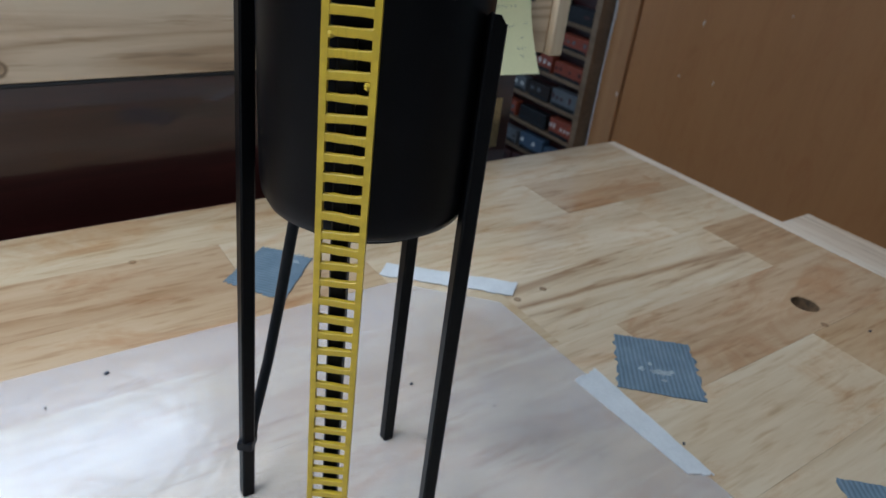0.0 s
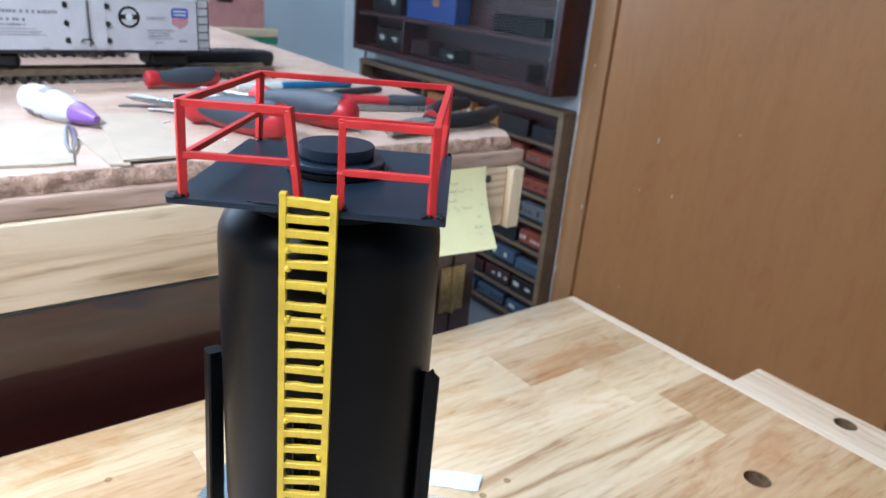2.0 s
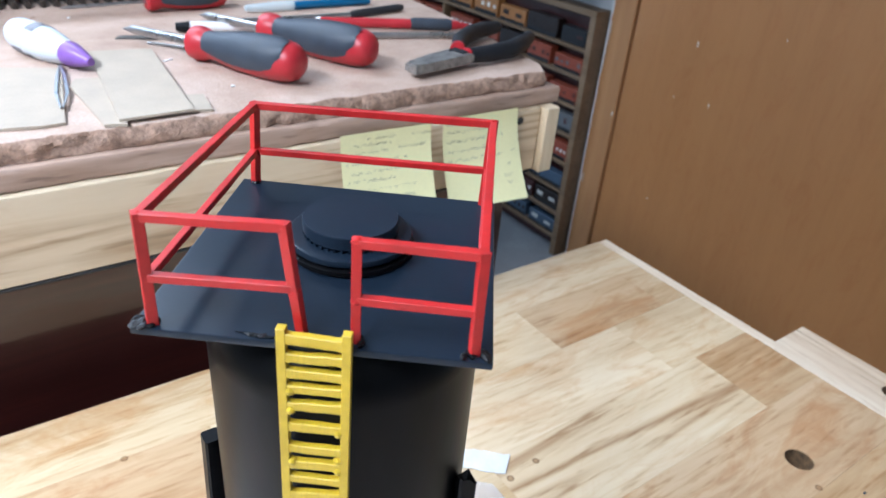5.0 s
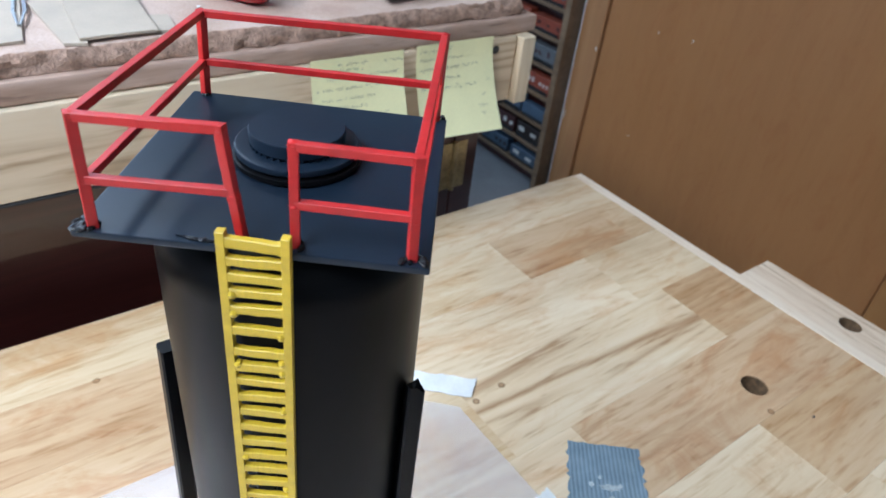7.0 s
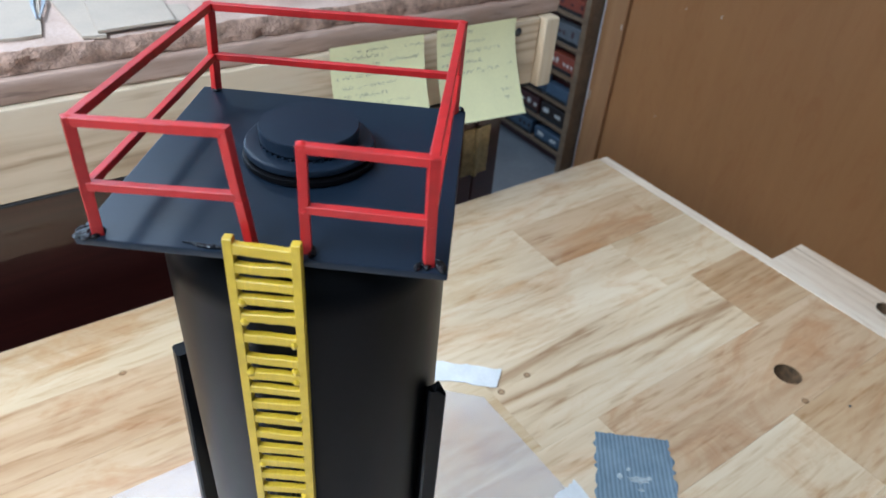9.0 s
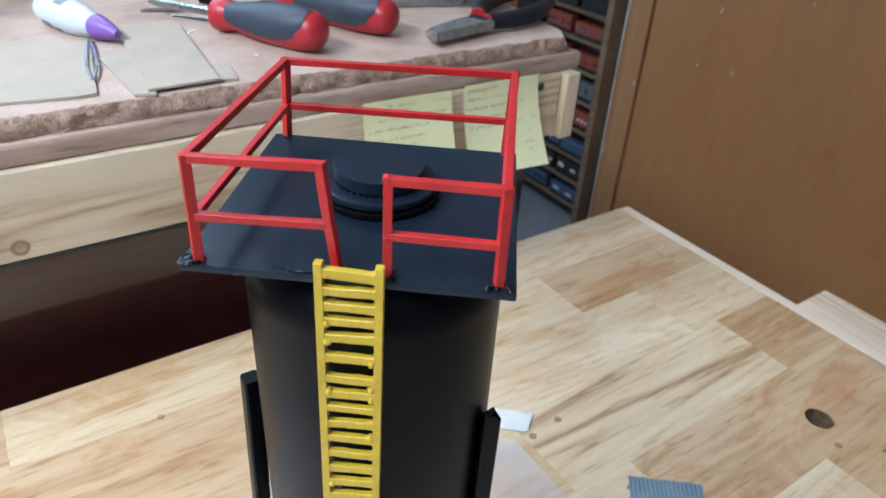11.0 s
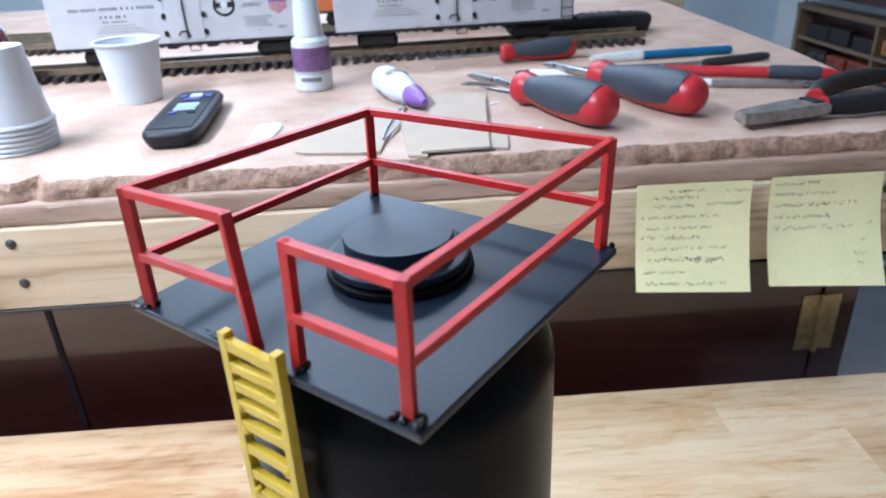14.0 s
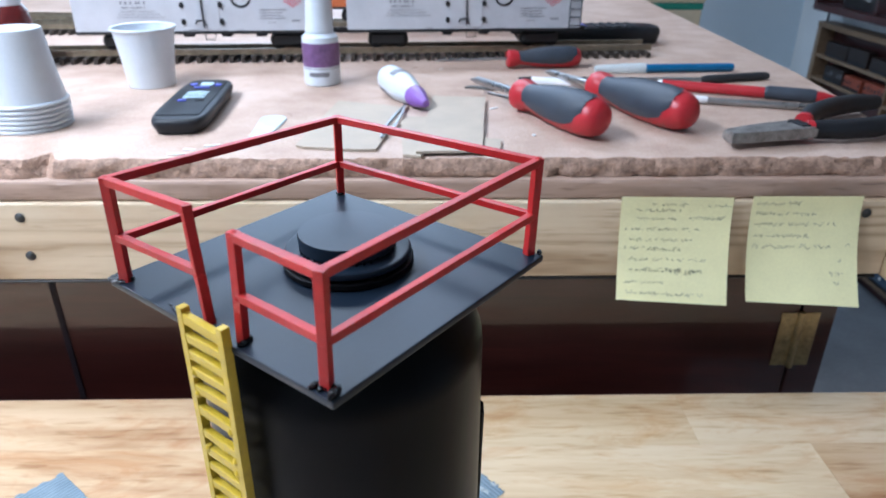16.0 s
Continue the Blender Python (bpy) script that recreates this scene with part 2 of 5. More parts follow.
def clear(name, rgb, veil, rough=0.25, bump=0.12, milky=0.25):
    """A thin see-through film: part of the light goes straight on, part is scattered, and its skin shines."""
    m, nt, b = blank(name)
    vec, chance = coords(nt)
    broad = noise_of(nt, vec, 14, 5, 0.6)
    creases = maths(nt, "ADD", noise_of(nt, vec, 90, 4, 0.6), maths(nt, "MULTIPLY", noise_of(nt, vec, 11, 3, 0.5, 1.5), 2.0))
    b.inputs["Base Color"].default_value = (*rgb, 1)
    b.inputs["Roughness"].default_value = 0.8
    b.inputs["Specular IOR Level"].default_value = 0.0
    nt.links.new(maths(nt, "ADD", maths(nt, "MULTIPLY", broad, milky), veil - milky / 2), b.inputs["Alpha"])
    relief(nt, b, creases, bump, 0.001)
    shine, mix = nt.nodes.new("ShaderNodeBsdfGlossy"), nt.nodes.new("ShaderNodeMixShader")
    nt.links.new(maths(nt, "ADD", maths(nt, "MULTIPLY", broad, 0.2), rough - 0.1), shine.inputs["Roughness"])
    bumped = b.inputs["Normal"].links[0].from_socket
    nt.links.new(bumped, shine.inputs["Normal"])
    mix.inputs["Fac"].default_value = 0.035
    nt.links.new(b.outputs[0], mix.inputs[1])
    nt.links.new(shine.outputs[0], mix.inputs[2])
    nt.links.new(mix.outputs[0], nt.nodes["Material Output"].inputs["Surface"])
    return m


def glass(name):
    """A thin clear pane: most light goes straight on, a little is mirrored."""
    m, nt, b = blank(name)
    see, mirror, mix = nt.nodes.new("ShaderNodeBsdfTransparent"), nt.nodes.new("ShaderNodeBsdfGlossy"), nt.nodes.new("ShaderNodeMixShader")
    mirror.inputs["Roughness"].default_value = 0.02
    mix.inputs["Fac"].default_value = 0.025
    nt.links.new(see.outputs[0], mix.inputs[1])
    nt.links.new(mirror.outputs[0], mix.inputs[2])
    nt.links.new(mix.outputs[0], nt.nodes["Material Output"].inputs["Surface"])
    nt.nodes.remove(b)
    return m


def chipboard(name):
    """Pressed wood chips: pale reddish tan, flecked, with a rough edge."""
    m, nt, b = blank(name)
    vec, chance = coords(nt, (1, 1, 1), 0.0)
    v = nt.nodes.new("ShaderNodeTexVoronoi")
    v.inputs["Scale"].default_value = 420
    nt.links.new(vec, v.inputs["Vector"])
    flecks = maths(nt, "MULTIPLY", v.outputs["Distance"], 1.0)
    broad, fine, stain = noise_of(nt, vec, 26, 5, 0.6), noise_of(nt, vec, 700, 2), noise_of(nt, vec, 6, 3)
    mix = maths(nt, "ADD", maths(nt, "MULTIPLY", broad, 0.45), maths(nt, "ADD", maths(nt, "MULTIPLY", fine, 0.14), maths(nt, "ADD", maths(nt, "MULTIPLY", stain, 0.33), maths(nt, "MULTIPLY", flecks, 0.1))))
    spots = ramp(nt, noise_of(nt, vec, 75, 2, 0.5, 0.8), [(0.72, (0, 0, 0)), (0.8, (0.3, 0.3, 0.3))])
    mix = maths(nt, "SUBTRACT", mix, spots)
    rgb = ramp(nt, mix, [(0.3, (0.31, 0.195, 0.14)), (0.5, (0.465, 0.33, 0.255)), (0.68, (0.595, 0.46, 0.385))])
    nt.links.new(rgb, b.inputs["Base Color"])
    b.inputs["Roughness"].default_value = 0.62
    relief(nt, b, maths(nt, "ADD", fine, maths(nt, "MULTIPLY", flecks, 1.5)), 0.4, 0.0006)
    return m


SPOTS = ((0.5375, 0.262, 0), (0.366, 0.374, 0), (0.390, 0.3765, 0), (0.166, 0.512, 0))
# the staves differ: cream sapwood, orange-brown heartwood, and one with strong dark grain lines
BENCH_WOOD = wood("rubberwood", (0.57, 0.375, 0.19), (0.735, 0.565, 0.35), (0.81, 0.675, 0.48), "x", 0.4, 0.6, 0.85, 0.12, 1.0, SPOTS, 0.26, 17.0, 0.8, 0.06, 0.12, 0.1, 0.11)
HEART_WOOD = wood("rubberwood_heart", (0.43, 0.24, 0.1), (0.6, 0.4, 0.215), (0.705, 0.52, 0.32), "x", 0.4, 0.6, 0.85, 0.1, 1.0, SPOTS, 0.26, 17.0, 0.85, 0.1, 0.12, 0.1, 0.13)
LINED_WOOD = wood("rubberwood_lined", (0.4, 0.23, 0.105), (0.7, 0.525, 0.315), (0.8, 0.665, 0.465), "x", 0.4, 0.6, 0.8, 0.08, 1.0, SPOTS, 0.26, 17.0, 0.5, 0.26, 0.12, 0.1, 0.1)
STRIP_WOOD = wood("pale_edge_wood", (0.58, 0.41, 0.255), (0.74, 0.585, 0.42), (0.83, 0.7, 0.54), "y", 0.42, 0.8, 1.15, 0.1, 0.2, ((0.7, 0.33, 0), (0.695, 0.345, 0), (0.702, 0.30, 0), (0.676, 0.20, 0)), 0.16, 17.0, 0.2, 0.14)
PINE = wood("knotty_pine", (0.42, 0.28, 0.15), (0.64, 0.5, 0.325), (0.71, 0.59, 0.42), "x", 0.5, 0.62, 0.8, 0.1, 0.0, ((0.119, 0.589, 0.102), (-0.31, 0.589, 0.118)), 0.58, 0.0, 0.2, 0.32)
PINE_END = wood("pine_block", (0.55, 0.37, 0.2), (0.7, 0.54, 0.35), (0.8, 0.67, 0.47), "z", 0.5)
CHIP = chipboard("chipboard")
CHIP_EDGE = surface("raw_chip_edge", (0.36, 0.23, 0.165), 0.8, 0, 0.3, 190, 0.9, 600, 0.0015)
PLY = wood("edge_board", (0.32, 0.2, 0.14), (0.45, 0.3, 0.22), (0.55, 0.39, 0.3), "x", 0.6, 1.0, 1.1, 0.1, 0.0, (), 1.0, 17.0, 0.3, 0.15)
MAHOGANY = wood("dark_mahogany", (0.02, 0.004, 0.003), (0.045, 0.008, 0.006), (0.085, 0.015, 0.010), "x", 0.4, 0.8, 0.9, 0.1, 1.0, (), 1.0, 17.0, 0.0, 0.0, 0.035, 0.0, 0.0, 1.51)
CASE_WOOD = wood("dark_red_case", (0.022, 0.004, 0.003), (0.05, 0.008, 0.006), (0.09, 0.014, 0.010), "y", 0.35, 0.8, 1.0, 0.1, 0.12)
RACK_WOOD = wood("walnut_veneer", (0.12, 0.07, 0.035), (0.2, 0.12, 0.06), (0.27, 0.17, 0.09), "y", 0.45, 0.8)
DOOR_WOOD = wood("brown_door_veneer", (0.385, 0.148, 0.031), (0.455, 0.182, 0.04), (0.51, 0.21, 0.048), "z", 0.45, 0.35, 0.6, 0.0, 0.2, (), 1.0, 17.0, 0.3, 0.0, 0.2)
CASING_WOOD = wood("casing_wood", (0.36, 0.145, 0.036), (0.44, 0.19, 0.05), (0.5, 0.235, 0.07), "z", 0.36, 0.4, 0.8, 0.1, 0.15, (), 1.0, 17.0, 0.25)
CASING_WOOD.node_tree.nodes["Principled BSDF"].inputs["Specular IOR Level"].default_value = 0.25
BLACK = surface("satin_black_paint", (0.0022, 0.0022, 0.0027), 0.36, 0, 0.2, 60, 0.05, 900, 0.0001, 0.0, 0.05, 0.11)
# black paint tinted blue: the mirrored window and wall put into its colour
DECK = surface("black_deck_blue_sheen", (0.0072, 0.0135, 0.0235), 0.34, 0, 0.08, 60, 0.05, 900, 0.0001, 0.0, 0.01, 0.27)
GLOSS = surface("wet_black_glue", (0.004, 0.004, 0.005), 0.16, 0, 0.1, 60, 0.9, 900, 0.0012, 0.0, 0.06, 0.3)
RED = surface("red_enamel", (0.43, 0.012, 0.0105), 0.45, 0, 0.14, 90, 0.25, 500, 0.0003)
YELLOW = surface("yellow_enamel", (0.53, 0.36, 0.019), 0.4, 0, 0.12, 120, 0.12, 500, 0.0003)
SHEET = clear("cloudy_film", (0.86, 0.86, 0.9), 0.17, 0.22, 0.5, 0.32)
MASKING = surface("white_tape", (0.72, 0.72, 0.7), 0.55, 0, 0.06, 60, 0.3, 500)
NOTE = surface("yellow_paper", (0.77, 0.735, 0.42), 0.7, 0, 0.05, 20, 0.1, 600)
INK = surface("pencil_ink", (0.3, 0.3, 0.22), 0.6, 0, 0.25, 200)
GRIP = surface("grey_rubber", (0.034, 0.044, 0.06), 0.5, 0, 0.12, 60, 0.3, 900)
HANDLE_RED = surface("red_plastic", (0.44, 0.02, 0.028), 0.38, 0, 0.08, 60, 0.05, 600)
STEEL = surface("tool_steel", (0.42, 0.43, 0.44), 0.3, 1.0, 0.15, 80, 0.1, 900)
DULL_STEEL = surface("dull_steel", (0.2, 0.195, 0.185), 0.45, 1.0, 0.2, 120, 0.2, 900)
BRASS = surface("aged_brass", (0.5, 0.385, 0.2), 0.38, 0.85, 0.2, 160, 0.2, 900)
CUP_WHITE = surface("white_plastic", (0.6, 0.65, 0.7), 0.35, 0, 0.03, 30, 0.03, 400)
PURPLE = surface("purple_plastic", (0.22, 0.1, 0.38), 0.35, 0, 0.08)
LABEL_PURPLE = surface("purple_label", (0.17, 0.085, 0.2), 0.4, 0, 0.2, 90)
PAPER = surface("white_paper", (0.78, 0.78, 0.78), 0.6, 0, 0.04, 20, 0.05)
CARD = surface("grey_card", (0.43, 0.355, 0.275), 0.65, 0, 0.06, 40, 0.15, 600)
SCREW = surface("dark_screw", (0.06, 0.06, 0.058), 0.45, 0.6, 0.25, 200)
RUBBER = surface("black_rubber", (0.013, 0.014, 0.017), 0.5, 0, 0.15, 60, 0.3, 900, spec=0.3)
WORN_STEEL = surface("worn_jaw_steel", (0.3, 0.28, 0.26), 0.42, 0.7, 0.3, 140, 0.3, 700)
BLUE = surface("blue_anodised", (0.01, 0.16, 0.36), 0.3, 0.3, 0.1)
PLASTIC_BLACK = surface("black_plastic", (0.01, 0.011, 0.013), 0.4, 0, 0.2, spec=0.12)
DARK_GREY = surface("dark_grey_plastic", (0.035, 0.038, 0.043), 0.48, 0, 0.15, spec=0.3)
BUTTON = surface("pale_blue_button", (0.45, 0.6, 0.68), 0.4, 0, 0.1)
BUTTON_BLUE = surface("blue_button", (0.08, 0.1, 0.5), 0.4, 0, 0.1)
CAR_SILVER = surface("silver_car_paint", (0.52, 0.53, 0.56), 0.38, 0.1, 0.05, 40, 0.08, 500)
CAR_ORANGE = surface("orange_car_paint", (0.5, 0.13, 0.04), 0.45, 0, 0.1, 40, 0.1, 500)
WINDOW_BROWN = surface("dusky_window", (0.13, 0.06, 0.04), 0.4, 0, 0.3, 60)
ROOF_BROWN = surface("brown_roof_paint", (0.09, 0.05, 0.04), 0.55, 0, 0.15, 40, 0.15, 500)
ROOF_GREY = surface("pale_roof_paint", (0.6, 0.66, 0.67), 0.45, 0, 0.06, 40, 0.15, 500)
DULL_STRIP = surface("dull_dark_strip", (0.02, 0.013, 0.016), 0.6, 0, 0.2, 60, 0.1, 500, 0.0003, 0.0, 0.05, 0.2)
UNDER = surface("underframe_black", (0.01, 0.01, 0.011), 0.55, 0, 0.2)
TIE = surface("brown_tie", (0.035, 0.024, 0.017), 0.7, 0, 0.25, 200, 0.4)
RAIL = surface("weathered_rail", (0.3, 0.25, 0.18), 0.4, 0.8, 0.2, 100)
EMBLEM_BLUE = surface("emblem_blue", (0.06, 0.1, 0.4), 0.45)
BOX_BLUE = surface("blue_box_card", (0.012, 0.05, 0.24), 0.4, 0, 0.15)
EMBLEM_RED = surface("emblem_red", (0.5, 0.1, 0.12), 0.45)
LETTER = surface("dark_lettering", (0.2, 0.2, 0.22), 0.5)
PINK = surface("pink_wall_paint", (0.52, 0.27, 0.27), 0.7, 0, 0.1, 30, 0.3, 200)
CREAM = surface("cream_plastic", (0.6, 0.53, 0.38), 0.5, 0, 0.08)
GREEN = surface("green_band", (0.02, 0.24, 0.17), 0.45, 0, 0.08)
WALL = surface("pale_blue_wall", (0.64, 0.74, 0.81), 0.7, 0, 0.03, 3, 0.25, 120)
WALL_WHITE = surface("white_wall", (0.68, 0.7, 0.7), 0.7, 0, 0.04, 5, 0.25, 120)
FLOOR = surface("grey_floor", (0.28, 0.29, 0.3), 0.6, 0, 0.1, 8, 0.2, 80)
CEILING = surface("ceiling_paint", (0.75, 0.75, 0.74), 0.8, 0, 0.03, 5, 0.2, 100)
RED_LIQUID = surface("dark_red_bottle", (0.1, 0.012, 0.012), 0.25, 0, 0.15)
PALE_CLEAR = clear("clear_plastic", (0.72, 0.82, 0.85), 0.55, 0.25)
GLASS = glass("window_glass")
HOLE_DARK = surface("shaded_end_grain", (0.13, 0.075, 0.035), 0.8, 0, 0.3, 200)
SMEAR = surface("dried_glue", (0.42, 0.46, 0.47), 0.4, 0, 0.2, 300)
MARK = surface("scratch_white", (0.7, 0.68, 0.62), 0.6)


def duct(name):
    """Blue-grey cloth tape with fine ribs across it."""
    m, nt, b = blank(name)
    vec, chance = coords(nt, (1, 1, 1), 0.0)
    w = nt.nodes.new("ShaderNodeTexWave")
    w.inputs["Scale"].default_value = 120
    w.inputs["Distortion"].default_value = 1.2
    nt.links.new(vec, w.inputs["Vector"])
    broad = noise_of(nt, vec, 70, 4)
    mix = maths(nt, "ADD", maths(nt, "MULTIPLY", w.outputs["Fac"], 0.35), maths(nt, "MULTIPLY", broad, 0.65))
    nt.links.new(ramp(nt, mix, [(0.25, (0.115, 0.165, 0.2)), (0.5, (0.165, 0.23, 0.28)), (0.78, (0.25, 0.32, 0.37))]), b.inputs["Base Color"])
    b.inputs["Roughness"].default_value = 0.42
    relief(nt, b, w.outputs["Fac"], 0.35, 0.0005)
    return m


DUCT = duct("duct_tape")

# ---- room ----
structure("floor", boxed((-2.2, -2.0, -1.0), (2.0, 3.35, -0.9)), FLOOR, "grey floor of the workroom", "floor")
structure("ceiling", boxed((-2.2, -2.0, 1.5), (2.0, 3.35, 1.6)), CEILING, "plain white ceiling", "ceiling")
structure("wall_south", boxed((-2.2, -2.1, -0.9), (2.0, -2.0, 1.5)), WALL_WHITE, "plain white wall", "wall")
structure("wall_west", boxed((-2.3, -2.0, -0.9), (-2.2, 3.35, 1.5)), WALL_WHITE, "plain white wall", "wall")
bm = bmesh.new()
box(bm, (-2.2, 3.2, -0.9), (-0.95, 3.3, 1.5))
box(bm, (0.45, 3.2, -0.9), (1.92, 3.3, 1.5))
box(bm, (-0.95, 3.2, -0.9), (0.45, 3.3, 0.22))
box(bm, (-0.95, 3.2, 1.42), (0.45, 3.3, 1.5))
structure("wall_north", bm, WALL, "pale blue painted wall with a window", "wall")
win = thing("window_1", pose(-0.25, 3.2, 0.22), "white framed window above the layout table", "window", kind="structure")
for name, lo, hi in (("window_frame", (-0.7, 0.02, 0), (-0.65, 0.07, 1.2)), ("window_frame", (0.65, 0.02, 0), (0.7, 0.07, 1.2)), ("window_frame", (-0.65, 0.02, 1.15), (0.65, 0.07, 1.2)), ("window_sill", (-0.72, -0.04, -0.03), (0.72, 0.09, 0.0))):
    part(name, boxed(lo, hi), PAPER, win, smooth=False)
pane = part("pane", boxed((-0.65, 0.04, 0.0), (0.65, 0.045, 1.15)), GLASS, win, "clear window pane", smooth=False)
pane.visible_shadow = False
for x, y, z, turn in ((-0.48, 0.38, 1.04, 90), (-0.1, 1.85, 1.5, 0), (0.0, -1.3, 1.5, 0)):
    fixture = thing("ceiling_light", pose(x, y, z, 0, 0, turn), "long white tube light " + ("hanging over the bench" if z < 1.4 else "under the ceiling"), "ceiling light", "ceiling lights")
    part("housing", rbox((-0.62, -0.16, -0.05), (0.62, 0.16, 0.0), 0.01), PAPER, fixture)
    if z < 1.4:
        for dx in (-0.5, 0.5):
            part("hanger", tube([(dx, 0, 0), (dx, 0, 1.5 - z)], 0.002, 8), DULL_STEEL, fixture)

# the wall with the door: wall pieces on both sides and over the door
bm = bmesh.new()
box(bm, (1.82, 1.527, -0.9), (1.92, 3.2, 1.5))
box(bm, (1.82, -2.0, -0.9), (1.92, 0.53, 1.5))
box(bm, (1.82, 0.53, 1.13), (1.92, 1.527, 1.5))
structure("wall_east", bm, WALL_WHITE, "white wall with a brown door", "wall")
door = thing("door_1", pose(1.808, 1.01, -0.9), "plain brown veneered door, closed, scratched", "door", kind="structure")
part("door_leaf", rbox((0.0, -0.477, 0.006), (0.04, 0.5135, 2.02), 0.002, 1), DOOR_WOOD, door)
for y, z, h in ((0.292, 0.826, 0.016), (0.21, 0.684, 0.01), (0.325, 0.674, 0.006), (0.33, 0.35, 0.005), (0.05, 0.9, 0.006)):
    part("scratch", boxed((-0.0006, y - 0.0012, z), (0.0, y + 0.0012, z + h)), MARK, door, "pale scratch", smooth=False)
bm = rbox((1.799, 1.527, -0.9), (1.825, 1.6155, 1.2), 0.004, 2)
structure("trim_1", bm, CASING_WOOD, "brown wooden door casing, chipped white at its edge", "door casing")
bm = rbox((1.799, 0.447, -0.9), (1.825, 0.53, 1.2), 0.004, 2)
structure("trim_2", bm, CASING_WOOD, "brown wooden door casing", "door casing")
bm = rbox((1.799, 0.53, 1.13), (1.825, 1.527, 1.2), 0.004, 2)
structure("trim_3", bm, CASING_WOOD, "brown wooden door casing over the door", "door casing")
structure("trim_4", rbox((1.806, 1.6158, -0.9), (1.8195, 1.6262, 1.2), 0.002, 1), PAPER, "white painted strip along the door casing", "trim")
bm = bmesh.new()
for y, z, h in ((1.5355, -0.345, 0.014), (1.611, -0.05, 0.05), (1.609, -0.13, 0.06), (1.612, -0.22, 0.09), (1.575, 0.105, 0.006), (1.606, -0.6, 0.03)):
    box(bm, (1.7982, y - 0.0016, z), (1.7988, y + 0.0016, z + h))
structure("paint_chips", bm, MARK, "white paint chips on the casing", "paint chip")

# ---- workbench with a laminated top ----
BX, BY = 0.66, 0.569
bench = thing("workbench", pose(0, 0, 0), "pale laminated wooden workbench with round dog holes", "workbench")
part("base", rbox((-0.66, -0.42, -0.9), (0.5, 0.5, -0.041), 0.004, 1), RACK_WOOD, bench, "plain dark wooden base under the top", smooth=False)
part("end_strip", rbox((0.6485, -0.5, -0.04), (BX, BY, 0.0), 0.0012, 2), STRIP_WOOD, bench, "pale edge strip")
part("vise_jaw", plate_with_hole((BX + 0.0006, 0.16, -0.06), (0.706, 0.3716, -0.002), 0.687, 0.282, 0.0092), STRIP_WOOD, bench, "pale vise jaw with a dog hole")
part("vise_jaw", rbox((BX + 0.0006, -0.1, -0.06), (0.706, 0.1596, -0.002), 0.001, 1), STRIP_WOOD, bench, "pale vise jaw")
# thin sleeves of darkened end grain: the holes' inner shade painted in
for hx, hy, r, z0, z1 in ((0.5495, 0.283, 0.0096, -0.039, -0.0006), (0.687, 0.282, 0.0092, -0.058, -0.0026)):
    part("hole_lining", lathe([(r - 0.0004, z1), (r - 0.0004, z0)], 32, pose(hx, hy, 0)), HOLE_DARK, bench, "drilled wall of a dog hole, darkened for shade")
part("guide_bar", tube([(0.4, 0.3, -0.0495), (0.683, 0.3, -0.0495)], 0.008), STEEL, bench, "steel bar of the vise")

# ---- layout table behind the bench ----
T = 0.180
table = thing("layout_table", pose(0, 0, 0), "rough chipboard table on a knotty pine beam", "table")


def chip_noise(x, z, k):
    return noise.noise(Vector((x * k, z * k, 3.7)))


bm = bmesh.new()
NX, NZ = 360, 7
x0, x1 = -0.95, 0.565
front = []
for i in range(NX + 1):
    col = []
    x = x0 + (x1 - x0) * i / NX
    for j in range(NZ + 1):
        v = j / NZ
        z = 0.1672 + (T - 0.1672) * v
        d = 0.0022 * chip_noise(x, z, 130) + 0.0024 * chip_noise(x, z, 35) + 0.0026 * max(0, chip_noise(x, z + 1, 240)) + 0.004 * max(0.0, chip_noise(x, z, 60) - 0.25)
        y = 0.5985 + d + 0.004 * v * v * v + (0.016 * max(0.0, 1 - abs(x + 0.046) / 0.010) * (0.4 + 0.6 * v))
        if v == 1.0:
            z -= 0.0012 * abs(chip_noise(x, 9, 80)) + 0.0012 * max(0.0, chip_noise(x, 4, 200))
        col.append(bm.verts.new((x + (0.003 * chip_noise(x, z, 150) if i in (0, NX) else 0), y, z)))
    front.append(col)
for i in range(NX):
    for j in range(NZ):
        bm.faces.new((front[i][j], front[i + 1][j], front[i + 1][j + 1], front[i][j + 1]))
edge = [(0.575, 0.62), (0.603, 0.78), (0.615, 0.88), (0.637, 1.38), (0.652, 1.75), (-0.95, 1.75)]
top_pts = [front[i][NZ] for i in range(NX + 1)] + [bm.verts.new((x, y, T)) for x, y in edge]
low_pts = [front[i][0] for i in range(NX + 1)] + [bm.verts.new((x, y, 0.1672)) for x, y in edge]
bm.faces.new(top_pts)
bm.faces.new(low_pts[::-1])
n0 = NX + 1
for k in range(n0, n0 + len(edge) - 1):
    bm.faces.new((low_pts[k], low_pts[k + 1], top_pts[k + 1], top_pts[k]))
bm.faces.new([front[NX][j] for j in range(NZ + 1)] + [top_pts[n0], low_pts[n0]])
bm.faces.new([front[0][j] for j in range(NZ, -1, -1)] + [low_pts[-1], top_pts[-1]])
top = part("top_board", bm, CHIP, table, "chipped pale chipboard top")
top.data.materials.append(CHIP_EDGE)
for f in top.data.polygons:
    if len(f.vertices) == 4:
        f.material_index = 1

